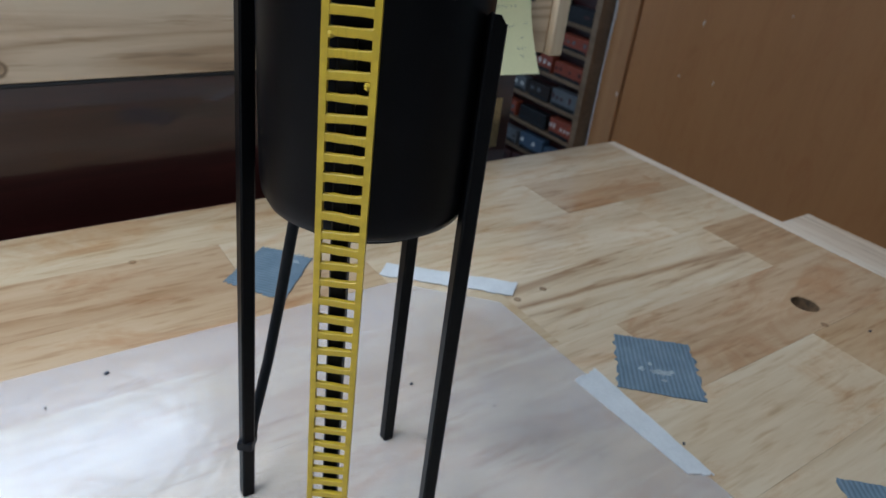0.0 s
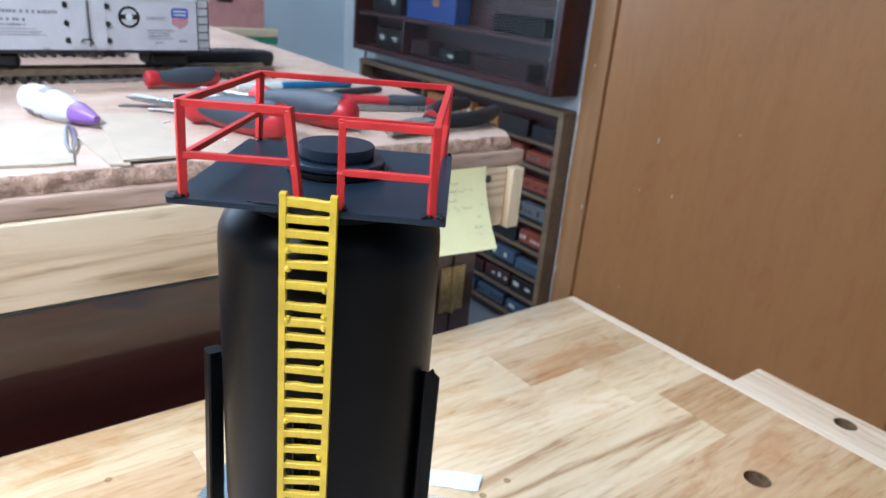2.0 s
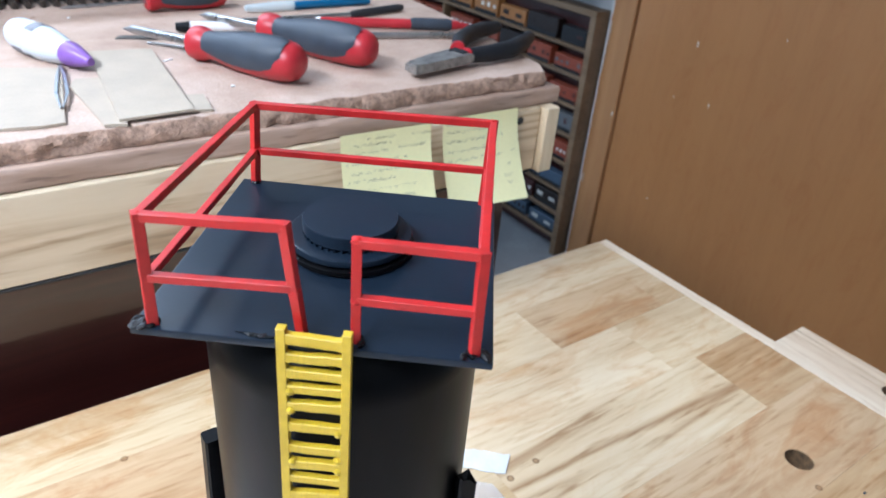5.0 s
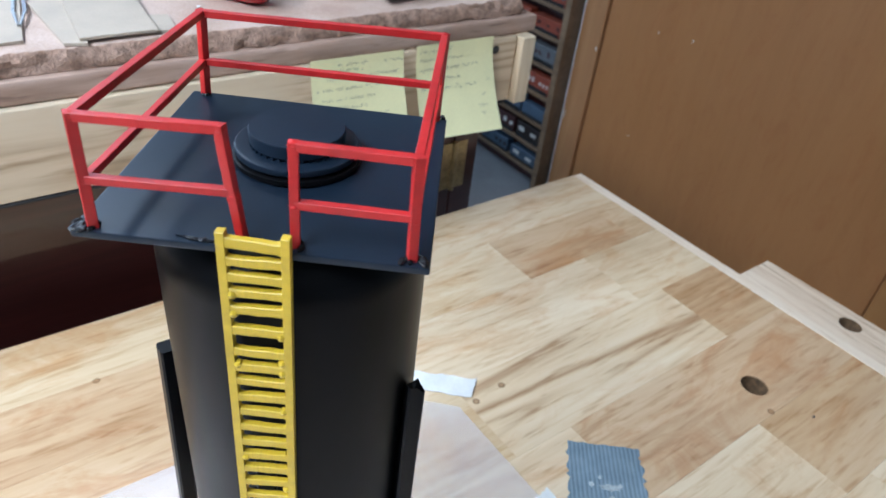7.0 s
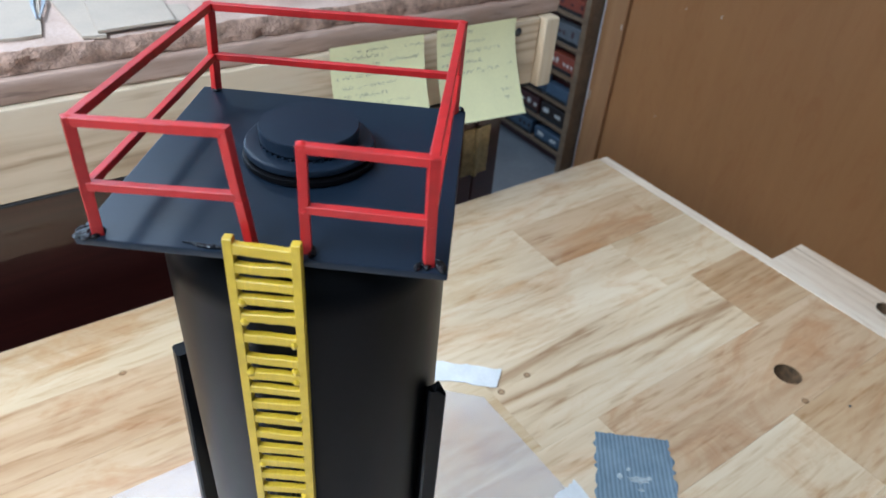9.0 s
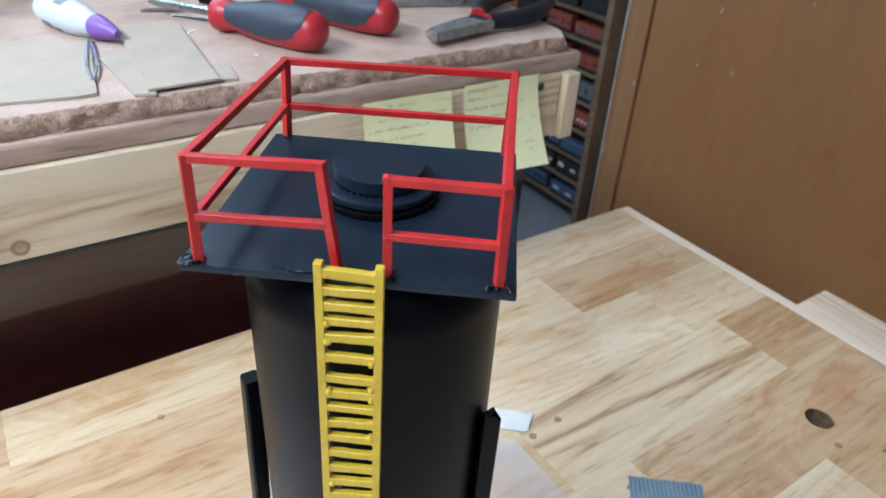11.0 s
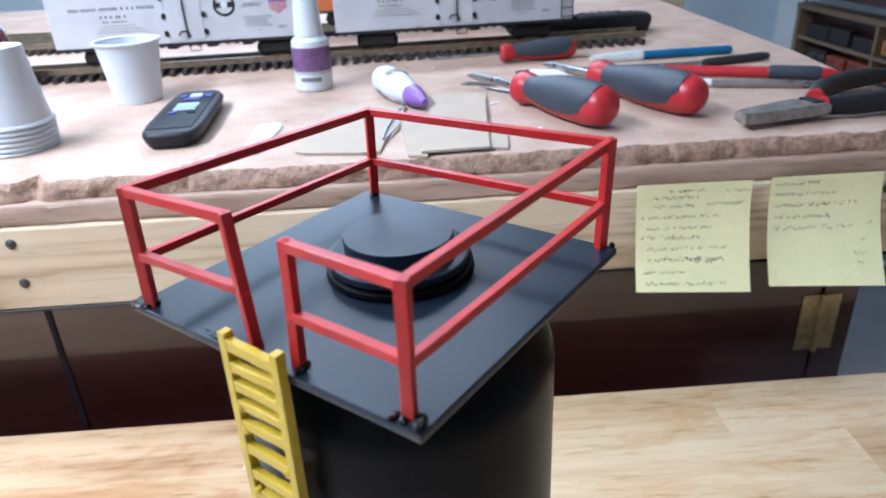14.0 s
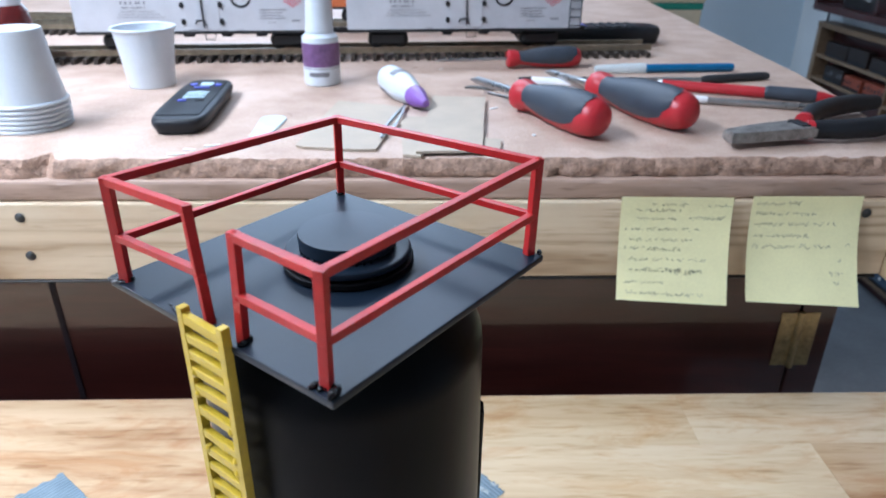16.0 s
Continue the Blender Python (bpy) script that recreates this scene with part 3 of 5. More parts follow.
bm = bmesh.new()
cols = []
for i in range(121):
    x = -0.95 + (0.578 + 0.95) * i / 120
    cols.append([bm.verts.new((x, 0.5925 + 0.0012 * chip_noise(x, z, 60) + (0.0014 if j in (0, 3) else 0), z)) for j, z in enumerate((0.1525, 0.1545, 0.1645, 0.1668))] + [bm.verts.new((x, 1.7, 0.1668)), bm.verts.new((x, 1.7, 0.1525))])
for p, q in zip(cols, cols[1:]):
    for j in range(6):
        bm.faces.new((p[j], q[j], q[(j + 1) % 6], p[(j + 1) % 6]))
bm.faces.new(cols[0])
bm.faces.new(cols[-1][::-1])
part("under_board", bm, PLY, table, "brown second board layer")
part("front_beam", rbox((-0.95, 0.589, 0.0925), (0.556, 0.618, 0.1522), 0.0022, 2), PINE, table, "knotty pine beam")
part("end_cleat", rbox((0.5565, 0.582, 0.091), (0.572, 0.64, 0.1522), 0.001, 1), PINE_END, table, "pale pine end block")
for x, z in ((-0.0625, 0.142), (-0.0625, 0.1125), (0.532, 0.1425), (-0.42, 0.141), (-0.42, 0.112)):
    part("screw", lathe([(0.0, -0.0002), (0.0016, 0.0), (0.0034, 0.0012), (0.0036, 0.0016), (0.0036, 0.003)], 20, Matrix.Translation((x, 0.5872, z)) @ pose(0, 0, 0, -90)), SCREW, table, "dark screw head")
for x, y in ((-0.9, 1.65), (0.58, 1.65), (-0.9, 1.1), (0.575, 1.1)):
    part("leg", rbox((x - 0.02, y - 0.03, -0.9), (x + 0.02, y + 0.03, 0.152), 0.002, 1), PINE_END, table, smooth=False)

# ---- mahogany cabinet under the beam ----
HX, HZ = 0.5245, -0.0112
chest = thing("low_cabinet", pose(0, 0, 0), "glossy dark mahogany cabinet with brass hinges", "cabinet")
part("body", rbox((-0.95, 0.6325, -0.9), (0.553, 1.05, 0.0915), 0.002, 1), MAHOGANY, chest)
part("door", rbox((-0.0722, 0.620, -0.88), (0.5235, 0.632, 0.086), 0.0015, 2), MAHOGANY, chest, "glossy mahogany door")
part("door", rbox((-0.620, 0.620, -0.88), (-0.0734, 0.632, 0.086), 0.0015, 2), MAHOGANY, chest, "glossy mahogany door")
part("stile", rbox((0.5255, 0.620, -0.89), (0.554, 0.632, 0.0890), 0.0015, 2), MAHOGANY, chest)
hinge = part("hinge", tube([(HX, 0.618, HZ), (HX, 0.618, HZ + 0.0535)], 0.0027), BRASS, chest, "aged brass butt hinge")
for x in (HX - 0.0158, HX + 0.0022):
    part("hinge_leaf", rbox((x, 0.6187, HZ + 0.001), (x + 0.0136, 0.6199, HZ + 0.0525), 0.0004, 1), BRASS, hinge)
    for k, z in enumerate((0.009, 0.027, 0.045)):
        sx = x + 0.0068 + (0.0025 if k == 1 else -0.001)
        part("hinge_screw", lathe([(0, 0.0), (0.0018, 0.0003), (0.0026, 0.0012)], 14, Matrix.Translation((sx, 0.618, HZ + z)) @ pose(0, 0, 0, -90)), BRASS, hinge)
# thin dark strip that draws the line along the beam's lower edge
part("top", rbox((-0.95, 0.5892, 0.0900), (0.553, 0.632, 0.0922), 0.0006, 1), UNDER, chest, "thin dark strip under the beam", smooth=False)
part("cover_strip", rbox((-0.0752, 0.6189, -0.88), (-0.0704, 0.6199, 0.086), 0.0006, 2), DULL_STRIP, chest, "dull dark strip over the door joint")

# ---- sheet and tape on the bench ----
film = mesh_object("plastic_sheet", prism([(-0.45, -0.3), (0.353, -0.3), (0.353, 0.376), (0.303, 0.424), (-0.45, 0.427)], 0.0001, 0.0005), SHEET, False)
tagged(film, "cloudy thin plastic sheet taped on the workbench", "plastic sheet")


def torn(a, b, n, amp, rnd):
    """Points of a torn edge from a to b."""
    a, b = Vector(a), Vector(b)
    side = Vector((-(b - a).y, (b - a).x)).normalized()
    return [tuple(a.lerp(b, k / n) + side * rnd.uniform(-amp, amp)) for k in range(n)]


def tape(name, corners, mat, label, amp, turn, z):
    """A piece of tape: two straight sides, two torn ends."""
    rnd = random.Random(name + label)
    a, b, c, d = corners
    mid = Vector(((a[0] + c[0]) / 2, (a[1] + c[1]) / 2))
    inv = pose(0, 0, 0, 0, 0, -turn)
    pts = [(inv @ Vector((x - mid.x, y - mid.y, 0))).to_2d() for x, y in corners]
    poly = torn(pts[0], pts[1], 14, amp * 0.25, rnd) + torn(pts[1], pts[2], 22, amp, rnd) + torn(pts[2], pts[3], 14, amp * 0.25, rnd) + torn(pts[3], pts[0], 22, amp, rnd)
    ob = mesh_object(name, prism(poly, 0.0, 0.0004), mat, False)
    ob.matrix_world = pose(mid.x, mid.y, z, 0, 0, turn)
    return tagged(ob, label, "tape", "tape pieces on the bench")


tape("duct_tape", [(0.208, 0.468), (0.245, 0.498), (0.269, 0.472), (0.233, 0.433)], DUCT, "blue-grey duct tape piece stuck on the bench", 0.0014, 40, 0.0002)
tape("duct_tape", [(0.396, 0.318), (0.431, 0.289), (0.397, 0.250), (0.362, 0.282)], DUCT, "blue-grey duct tape piece smeared with white", 0.0016, -40, 0.0002)
tape("duct_tape", [(0.41, 0.184), (0.446, 0.152), (0.41, 0.112), (0.374, 0.145)], DUCT, "blue-grey duct tape piece by the sheet", 0.0016, -40, 0.0002)
tape("duct_tape", [(-0.021, 0.492), (0.022, 0.456), (-0.01, 0.42), (-0.056, 0.455)], DUCT, "blue-grey duct tape piece at the sheet edge", 0.0014, -40, 0.0006)
tape("masking_tape", [(0.311, 0.446), (0.299, 0.435), (0.365, 0.378), (0.378, 0.389)], MASKING, "white masking tape strip over the sheet corner", 0.0008, 0, 0.0006)
tape("masking_tape", [(0.343, 0.297), (0.345, 0.222), (0.356, 0.215), (0.361, 0.299)], MASKING, "white masking tape strip along the sheet edge", 0.0008, 0, 0.0006)
rnd = random.Random(5)
for cx, cy, rx, ry in ((0.3925, 0.2795, 0.0062, 0.0026), (0.3985, 0.2765, 0.0026, 0.0018), (0.3858, 0.2868, 0.0019, 0.0017), (0.3895, 0.2735, 0.0016, 0.001), (0.3935, 0.2875, 0.0011, 0.0013), (0.2555, 0.4725, 0.005, 0.0016), (0.262, 0.4775, 0.003, 0.0012)):
    c, d = math.cos(radians(-40)), math.sin(radians(-40))
    poly = []
    for k in range(16):
        u = 2 * math.pi * k / 16
        px, py = rx * math.cos(u) * rnd.uniform(0.65, 1.2), ry * math.sin(u) * rnd.uniform(0.5, 1.3)
        poly.append((cx + px * c - py * d, cy + px * d + py * c))
    tagged(mesh_object("glue_smear", prism(poly, 0.0006, 0.0009), SMEAR, False), "dried white glue smear on the duct tape", "glue smear", "glue smears")

rnd = random.Random(8)
bm = bmesh.new()
for k in range(18):
    x, y = rnd.uniform(0.08, 0.34), rnd.uniform(0.18, 0.42)
    s = rnd.choice((0.0003, 0.0004, 0.0005))
    box(bm, (-s, -s * rnd.uniform(0.3, 1), 0.0), (s * rnd.uniform(0.5, 1.6), s * 0.7, 0.0004), pose(x, y, 0.0005, 0, 0, rnd.uniform(0, 180)))
tagged(mesh_object("dust_specks", bm, DARK_GREY, False), "tiny dark specks of filings on the sheet", "dust", kind="stuff")
for x, y, turn, s in ((0.131, 0.41, 20, 0.0013), (0.17, 0.298, 60, 0.0012), (0.262, 0.335, 10, 0.001), (0.36, 0.236, 40, 0.001), (0.56, 0.243, 0, 0.0012)):
    ob = mesh_object("plastic_scrap", rbox((-s, -s * 0.6, 0), (s, s * 0.6, 0.0006), 0.0002, 1), GRIP, False)
    ob.matrix_world = pose(x, y, 0.0005 if x < 0.35 else 0.0, 0, 0, turn)
    tagged(ob, "tiny dark crumb lying on the bench", "crumb", "crumbs on the bench")

# ---- model tower ----
TC, TA = (0.2012, 0.2868), -38.6
tower = thing("model_tower", pose(TC[0], TC[1], 0.0005, 0, 0, TA), "black model water tower with red railing and yellow ladder", "model tower")
R = 0.0334
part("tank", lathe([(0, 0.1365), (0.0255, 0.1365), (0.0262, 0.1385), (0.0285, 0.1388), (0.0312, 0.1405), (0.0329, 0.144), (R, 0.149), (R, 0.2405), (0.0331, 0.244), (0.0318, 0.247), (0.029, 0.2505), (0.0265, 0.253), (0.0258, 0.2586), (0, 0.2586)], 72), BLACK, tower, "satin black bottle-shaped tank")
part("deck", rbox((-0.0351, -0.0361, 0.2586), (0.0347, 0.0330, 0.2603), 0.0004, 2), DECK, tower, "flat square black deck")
HM, HZ0 = pose(0.0004, 0.0026, 0), 0.2603
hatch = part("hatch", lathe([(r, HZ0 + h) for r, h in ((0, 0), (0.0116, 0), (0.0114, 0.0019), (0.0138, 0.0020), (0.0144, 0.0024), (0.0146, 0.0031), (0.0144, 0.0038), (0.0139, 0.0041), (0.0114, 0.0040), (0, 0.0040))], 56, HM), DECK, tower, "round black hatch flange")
# added black ring: stands in for shadow and reflection below the flange lip
part("gasket", lathe([(r, HZ0 + h) for r, h in ((0.0110, 0.00005), (0.0147, 0.00005), (0.0151, 0.0005), (0.0150, 0.0015), (0.0142, 0.00185), (0.0110, 0.00185))], 56, HM), BLACK, hatch, "black ring standing in for shade under the flange")
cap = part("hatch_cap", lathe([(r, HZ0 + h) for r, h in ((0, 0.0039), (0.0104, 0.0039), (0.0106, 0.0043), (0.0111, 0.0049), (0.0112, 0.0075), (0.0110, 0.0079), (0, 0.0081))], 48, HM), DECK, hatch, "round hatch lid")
bm = bmesh.new()
for k in range(40):
    a = 2 * math.pi * k / 40
    box(bm, (-0.0003, -0.0003, HZ0 + 0.004), (0.0003, 0.0003, HZ0 + 0.0046), HM @ pose(0.0108 * math.cos(a), 0.0108 * math.sin(a), 0, 0, 0, math.degrees(a)))
part("knurl_ring", bm, DECK, hatch, "ring of small knurls", smooth=False)


def leg(x, y, turn, top, foot, ragged, seed):
    """A square stick leg, leaning out to its foot; a ragged top is split and splintered."""
    rnd = random.Random(seed)
    bm = bmesh.new()
    w, c = 0.0050, 0.0006
    outline = [(w / 2, -w / 2 + c), (w / 2, w / 2 - c), (w / 2 - c, w / 2), (0.0, w / 2), (-w / 2 + c, w / 2), (-w / 2, w / 2 - c), (-w / 2, -w / 2 + c), (-w / 2 + c, -w / 2), (0.0, -w / 2), (w / 2 - c, -w / 2)]
    m = pose(0, 0, 0, 0, 0, turn)
    rings = []
    for k in range(7):
        h = k / 6
        ring = []
        for px, py in outline:
            p = m @ Vector((px, py, 0))
            z = top * h + (rnd.uniform(-0.0025, 0.0022) if ragged and k == 6 else 0.0 if k == 6 else 0)
            ring.append(bm.verts.new((foot[0] + (x - foot[0]) * h + p.x, foot[1] + (y - foot[1]) * h + p.y, z)))
        rings.append(ring)
    n = len(outline)
    for p, q in zip(rings, rings[1:]):
        for k in range(n):
            bm.faces.new((p[k], p[(k + 1) % n], q[(k + 1) % n], q[k]))
    bm.faces.new(rings[0][::-1])
    dip = bm.verts.new((x, y, top - (0.003 if ragged else 0.0)))
    for k in range(n):
        bm.faces.new((rings[-1][k], rings[-1][(k + 1) % n], dip))
    return bm


for n, (x, y, turn, top, foot, ragged) in enumerate(((-0.0368, -0.0035, 38, 0.1985, (-0.0418, -0.0055), False), (0.0339, -0.0118, 24, 0.2025, (0.0325, -0.0160), True), (0.0150, 0.0352, 38, 0.203, (0.0104, 0.0366), True), (-0.0012, -0.0328, 0, 0.198, (-0.0017, -0.0328), False))):
    part("leg", leg(x, y, turn, top, foot, ragged, n + 3), BLACK, tower, "black square stick leg", smooth=False)
part("hose", tube([(-0.0245, 0.008, 0.139), (-0.0258, 0.009, 0.124), (-0.0285, 0.0095, 0.108), (-0.0318, 0.009, 0.086), (-0.0355, 0.007, 0.062), (-0.0385, 0.003, 0.044), (-0.0402, 0.0005, 0.034), (-0.0408, -0.0012, 0.026)], 0.0021, 14), PLASTIC_BLACK, tower, "black rubber hose to the leg")
part("hose_clip", rbox((-0.0442, -0.0085, 0.026), (-0.0380, -0.0012, 0.0300), 0.0006, 2), PLASTIC_BLACK, tower)


def bar(a, b, w, seed=0):
    """A square stick from a to b with slightly softened, uneven edges."""
    a, b = Vector(a), Vector(b)
    L = (b - a).length
    rnd = random.Random(seed)
    bm = bmesh.new()
    steps = max(2, int(L / 0.008))
    rings = []
    for k in range(steps + 1):
        h = L * k / steps
        j = 1 + rnd.uniform(-0.05, 0.05)
        c = w / 2 * j
        s = c * 0.86
        rings.append([bm.verts.new((px + rnd.uniform(-1, 1) * w * 0.02, py, h)) for px, py in ((c, -s), (c, s), (s, c), (-s, c), (-c, s), (-c, -s), (-s, -c), (s, -c))])
    for p, q in zip(rings, rings[1:]):
        for i in range(8):
            bm.faces.new((p[i], p[(i + 1) % 8], q[(i + 1) % 8], q[i]))
    bm.faces.new(rings[0][::-1])
    bm.faces.new(rings[-1])
    bmesh.ops.transform(bm, matrix=along(a, b), verts=bm.verts)
    return bm


# railing: corner posts, the two posts of the gate, and two rails a side
ZD, ZM, ZT, W = 0.2601, 0.2704, 0.2836, 0.0019
corners = {"fl": ((-0.0313, -0.0342), (-0.0310, -0.0340)), "fr": ((0.0309, -0.0337), (0.0306, -0.0328)), "br": ((0.0315, 0.0314), (0.0319, 0.0323)), "bl": ((-0.0312, 0.0315), (-0.0300, 0.0307)), "gl": ((-0.0023, -0.0334), (-0.0051, -0.0327)), "gr": ((0.0080, -0.0334), (0.0078, -0.0322))}
SINK = {"fr": 0.0018, "gr": 0.0020, "bl": 0.0011, "br": 0.0006}


def at_height(c, z):
    (x0, y0), (x1, y1) = corners[c]
    k = (z - ZD) / (ZT - ZD)
    return (x0 + (x1 - x0) * k, y0 + (y1 - y0) * k, z - SINK.get(c, 0.0) * min(1.0, 1.4 * k))


for n, c in enumerate(corners):
    if c in ("gl", "gr"):
        knee = at_height(c, ZM)
        part("post", bar(at_height(c, ZD), (knee[0], knee[1], knee[2]), W, n), RED, tower)
        part("post", bar((knee[0], knee[1], knee[2] - 0.001), at_height(c, ZT + W * 0.45), W, n + 20), RED, tower)
    else:
        part("post", bar(at_height(c, ZD), at_height(c, ZT + W * 0.45), W * 1.08, n), RED, tower)
    x, y, z = at_height(c, ZD)
    if c == "br":
        continue
    part("glue_blob", lathe([(0, -0.0003), (0.0011, 0.0), (0.0013, 0.0002), (0.0010, 0.0006), (0, 0.0008)], 10, pose(x + 0.0004 * math.sin(n * 3), y + 0.0006 * math.cos(n * 5), 0.2604, 0, 0, n * 40)), GLOSS, tower, "glossy black glue blob")
for n, (a, b) in enumerate((("fl", "bl"), ("bl", "br"), ("br", "fr"), ("fl", "gl"), ("gr", "fr"))):
    for k, z in enumerate((ZM, ZT)):
        zz = z + (0.0006 if n in (3, 4) and k == 0 else 0)
        part("rail", bar(at_height(a, zz), at_height(b, zz), W * (0.95 if k else 0.88), 50 + 2 * n + k), RED, tower)
for n, c in enumerate(corners):
    for z in (ZM, ZT):
        x, y, z = at_height(c, z)
        part("paint_blob", lathe([(0, -0.0012), (0.0008, -0.0009), (0.00116, 0.0), (0.0008, 0.0008), (0, 0.0011)], 10, pose(x, y, z + 0.0002 * math.sin(n * 4), 0, 0, n * 31)), RED, tower, "thick paint at a joint")
bm = prism([(-0.0152, -0.03435), (-0.0136, -0.0347), (-0.0122, -0.0353), (-0.0098, -0.0356), (-0.0078, -0.0354), (-0.0072, -0.0349), (-0.0088, -0.0347), (-0.0092, -0.0341), (-0.0104, -0.0345), (-0.0124, -0.0343)], 0.2602, 0.2606)
part("glue_streak", bm, GLOSS, tower, "shiny black glue streak", smooth=False)
for x, y, r in ((-0.0343, -0.0352, 0.0009), (-0.0325, -0.0356, 0.0012), (-0.0345, -0.0336, 0.0010), (0.0290, -0.0350, 0.0010), (0.0334, -0.0352, 0.0009), (0.0298, -0.0338, 0.0008), (-0.0336, -0.0346, 0.0018), (-0.0312, -0.0348, 0.0011), (0.0330, -0.0340, 0.0015), (0.0306, -0.0346, 0.0009),  (0.0092, -0.0343, 0.0010), (0.0335, 0.0330, 0.0009)):
    part("glue_blob", lathe([(0, -0.0002), (r, 0.0), (r * 1.05, 0.0003), (r * 0.6, 0.0007), (0, 0.0008)], 9, pose(x, y, 0.2604, 0, 0, x * 9000) @ Matrix.Diagonal((1.3, 0.7, 1, 1))), GLOSS, tower)

# ladder
LY, SW = -0.0368, 0.0018


def stile_x(side, z):
    k = (0.2648 - z) / 0.2648
    return (-0.0054 - 0.0030 * k) if side < 0 else (0.0071 - 0.0034 * k)


bm = bmesh.new()
for side in (-1, 1):
    vs = []
    for z in (0.0, 0.1, 0.2, 0.2646):
        x = stile_x(side, z)
        vs.append([bm.verts.new((x + dx * SW / 2, LY + dy * 0.001, z)) for dx, dy in ((-1, -1), (1, -1), (1, 1), (-1, 1))])
    for p, q in zip(vs, vs[1:]):
        for k in range(4):
            bm.faces.new((p[k], p[(k + 1) % 4], q[(k + 1) % 4], q[k]))
    bm.faces.new(vs[0][::-1])
    bm.faces.new(vs[-1])
bmesh.ops.bevel(bm, geom=[e for e in bm.edges if abs(e.verts[0].co.z - e.verts[1].co.z) > 0.02 or e.verts[0].co.z > 0.26], offset=0.00013, segments=1, affect="EDGES")
ladder = part("ladder", bm, YELLOW, tower, "yellow painted ladder with uneven rungs")
heights = [1.005 * z for z in (0.2608, 0.2566, 0.2527, 0.2489, 0.2445, 0.2388, 0.2326, 0.2281, 0.2237, 0.2188, 0.2139, 0.2085, 0.2033, 0.1984, 0.1933, 0.1881, 0.1824, 0.1771, 0.1719, 0.1665, 0.1610, 0.1552, 0.1494, 0.1439, 0.1392, 0.1341, 0.1285, 0.1218, 0.1157, 0.1099, 0.1040, 0.0971, 0.0905, 0.0840, 0.0785, 0.0718, 0.0656, 0.0597, 0.0540)]
while heights[-1] > 0.010:
    heights.append(heights[-1] - 0.0059)
rung_meshes = []
for s in range(5):
    rnd = random.Random(70 + s)
    bm = bmesh.new()
    rings = []
    for k in range(7):
        x = -0.5 + k / 6
        fat = 1.0 + (0.3 if k in (0, 6) else 0.0) + rnd.uniform(-0.08, 0.1)
        hz, hy, dz = 0.00108 * fat, 0.0008, rnd.uniform(-0.00008, 0.00008)
        rings.append([bm.verts.new((x, cy * hy, dz + cz * hz)) for cy, cz in ((-1, -0.82), (-0.75, -1), (0.75, -1), (1, -0.82), (1, 0.82), (0.75, 1), (-0.75, 1), (-1, 0.82))])
    for p, q in zip(rings, rings[1:]):
        for i in range(8):
            bm.faces.new((p[i], p[(i + 1) % 8], q[(i + 1) % 8], q[i]))
    bm.faces.new(rings[0][::-1])
    bm.faces.new(rings[-1])
    bmesh.ops.recalc_face_normals(bm, faces=bm.faces)
    me = bpy.data.meshes.new("rung")
    bm.to_mesh(me)
    me.materials.append(YELLOW)
    me.shade_smooth()
    me.set_sharp_from_angle(angle=radians(40))
    rung_meshes.append(me)
rnd = random.Random(11)
for n, z in enumerate(heights):
    a, b = stile_x(-1, z), stile_x(1, z)
    ob = new("rung", rung_meshes[n % 5])
    ob.parent = ladder
    ob.matrix_local = pose((a + b) / 2, LY - 0.0001, z, 0, (-2.5 if n == 0 else rnd.uniform(-3, 1)), 180 * rnd.randint(0, 1)) @ Matrix.Diagonal((b - a, 1, rnd.uniform(0.9, 1.12), 1))
for n, (z, side) in enumerate(((0.2315, 1), (0.2300, -1), (0.2495, -1), (0.2392, 1), (0.2283, 1), (0.2445, -1), (0.216, 1), (0.1985, -1), (0.187, 1))):
    part("paint_blob", lathe([(0, -0.0011), (0.0008, -0.0007), (0.00105, 0.0002), (0.0007, 0.0009), (0, 0.0011)], 8, pose(stile_x(side, z) - side * 0.0014, LY - 0.0004, z)), YELLOW, ladder)

# ---- sticky notes ----


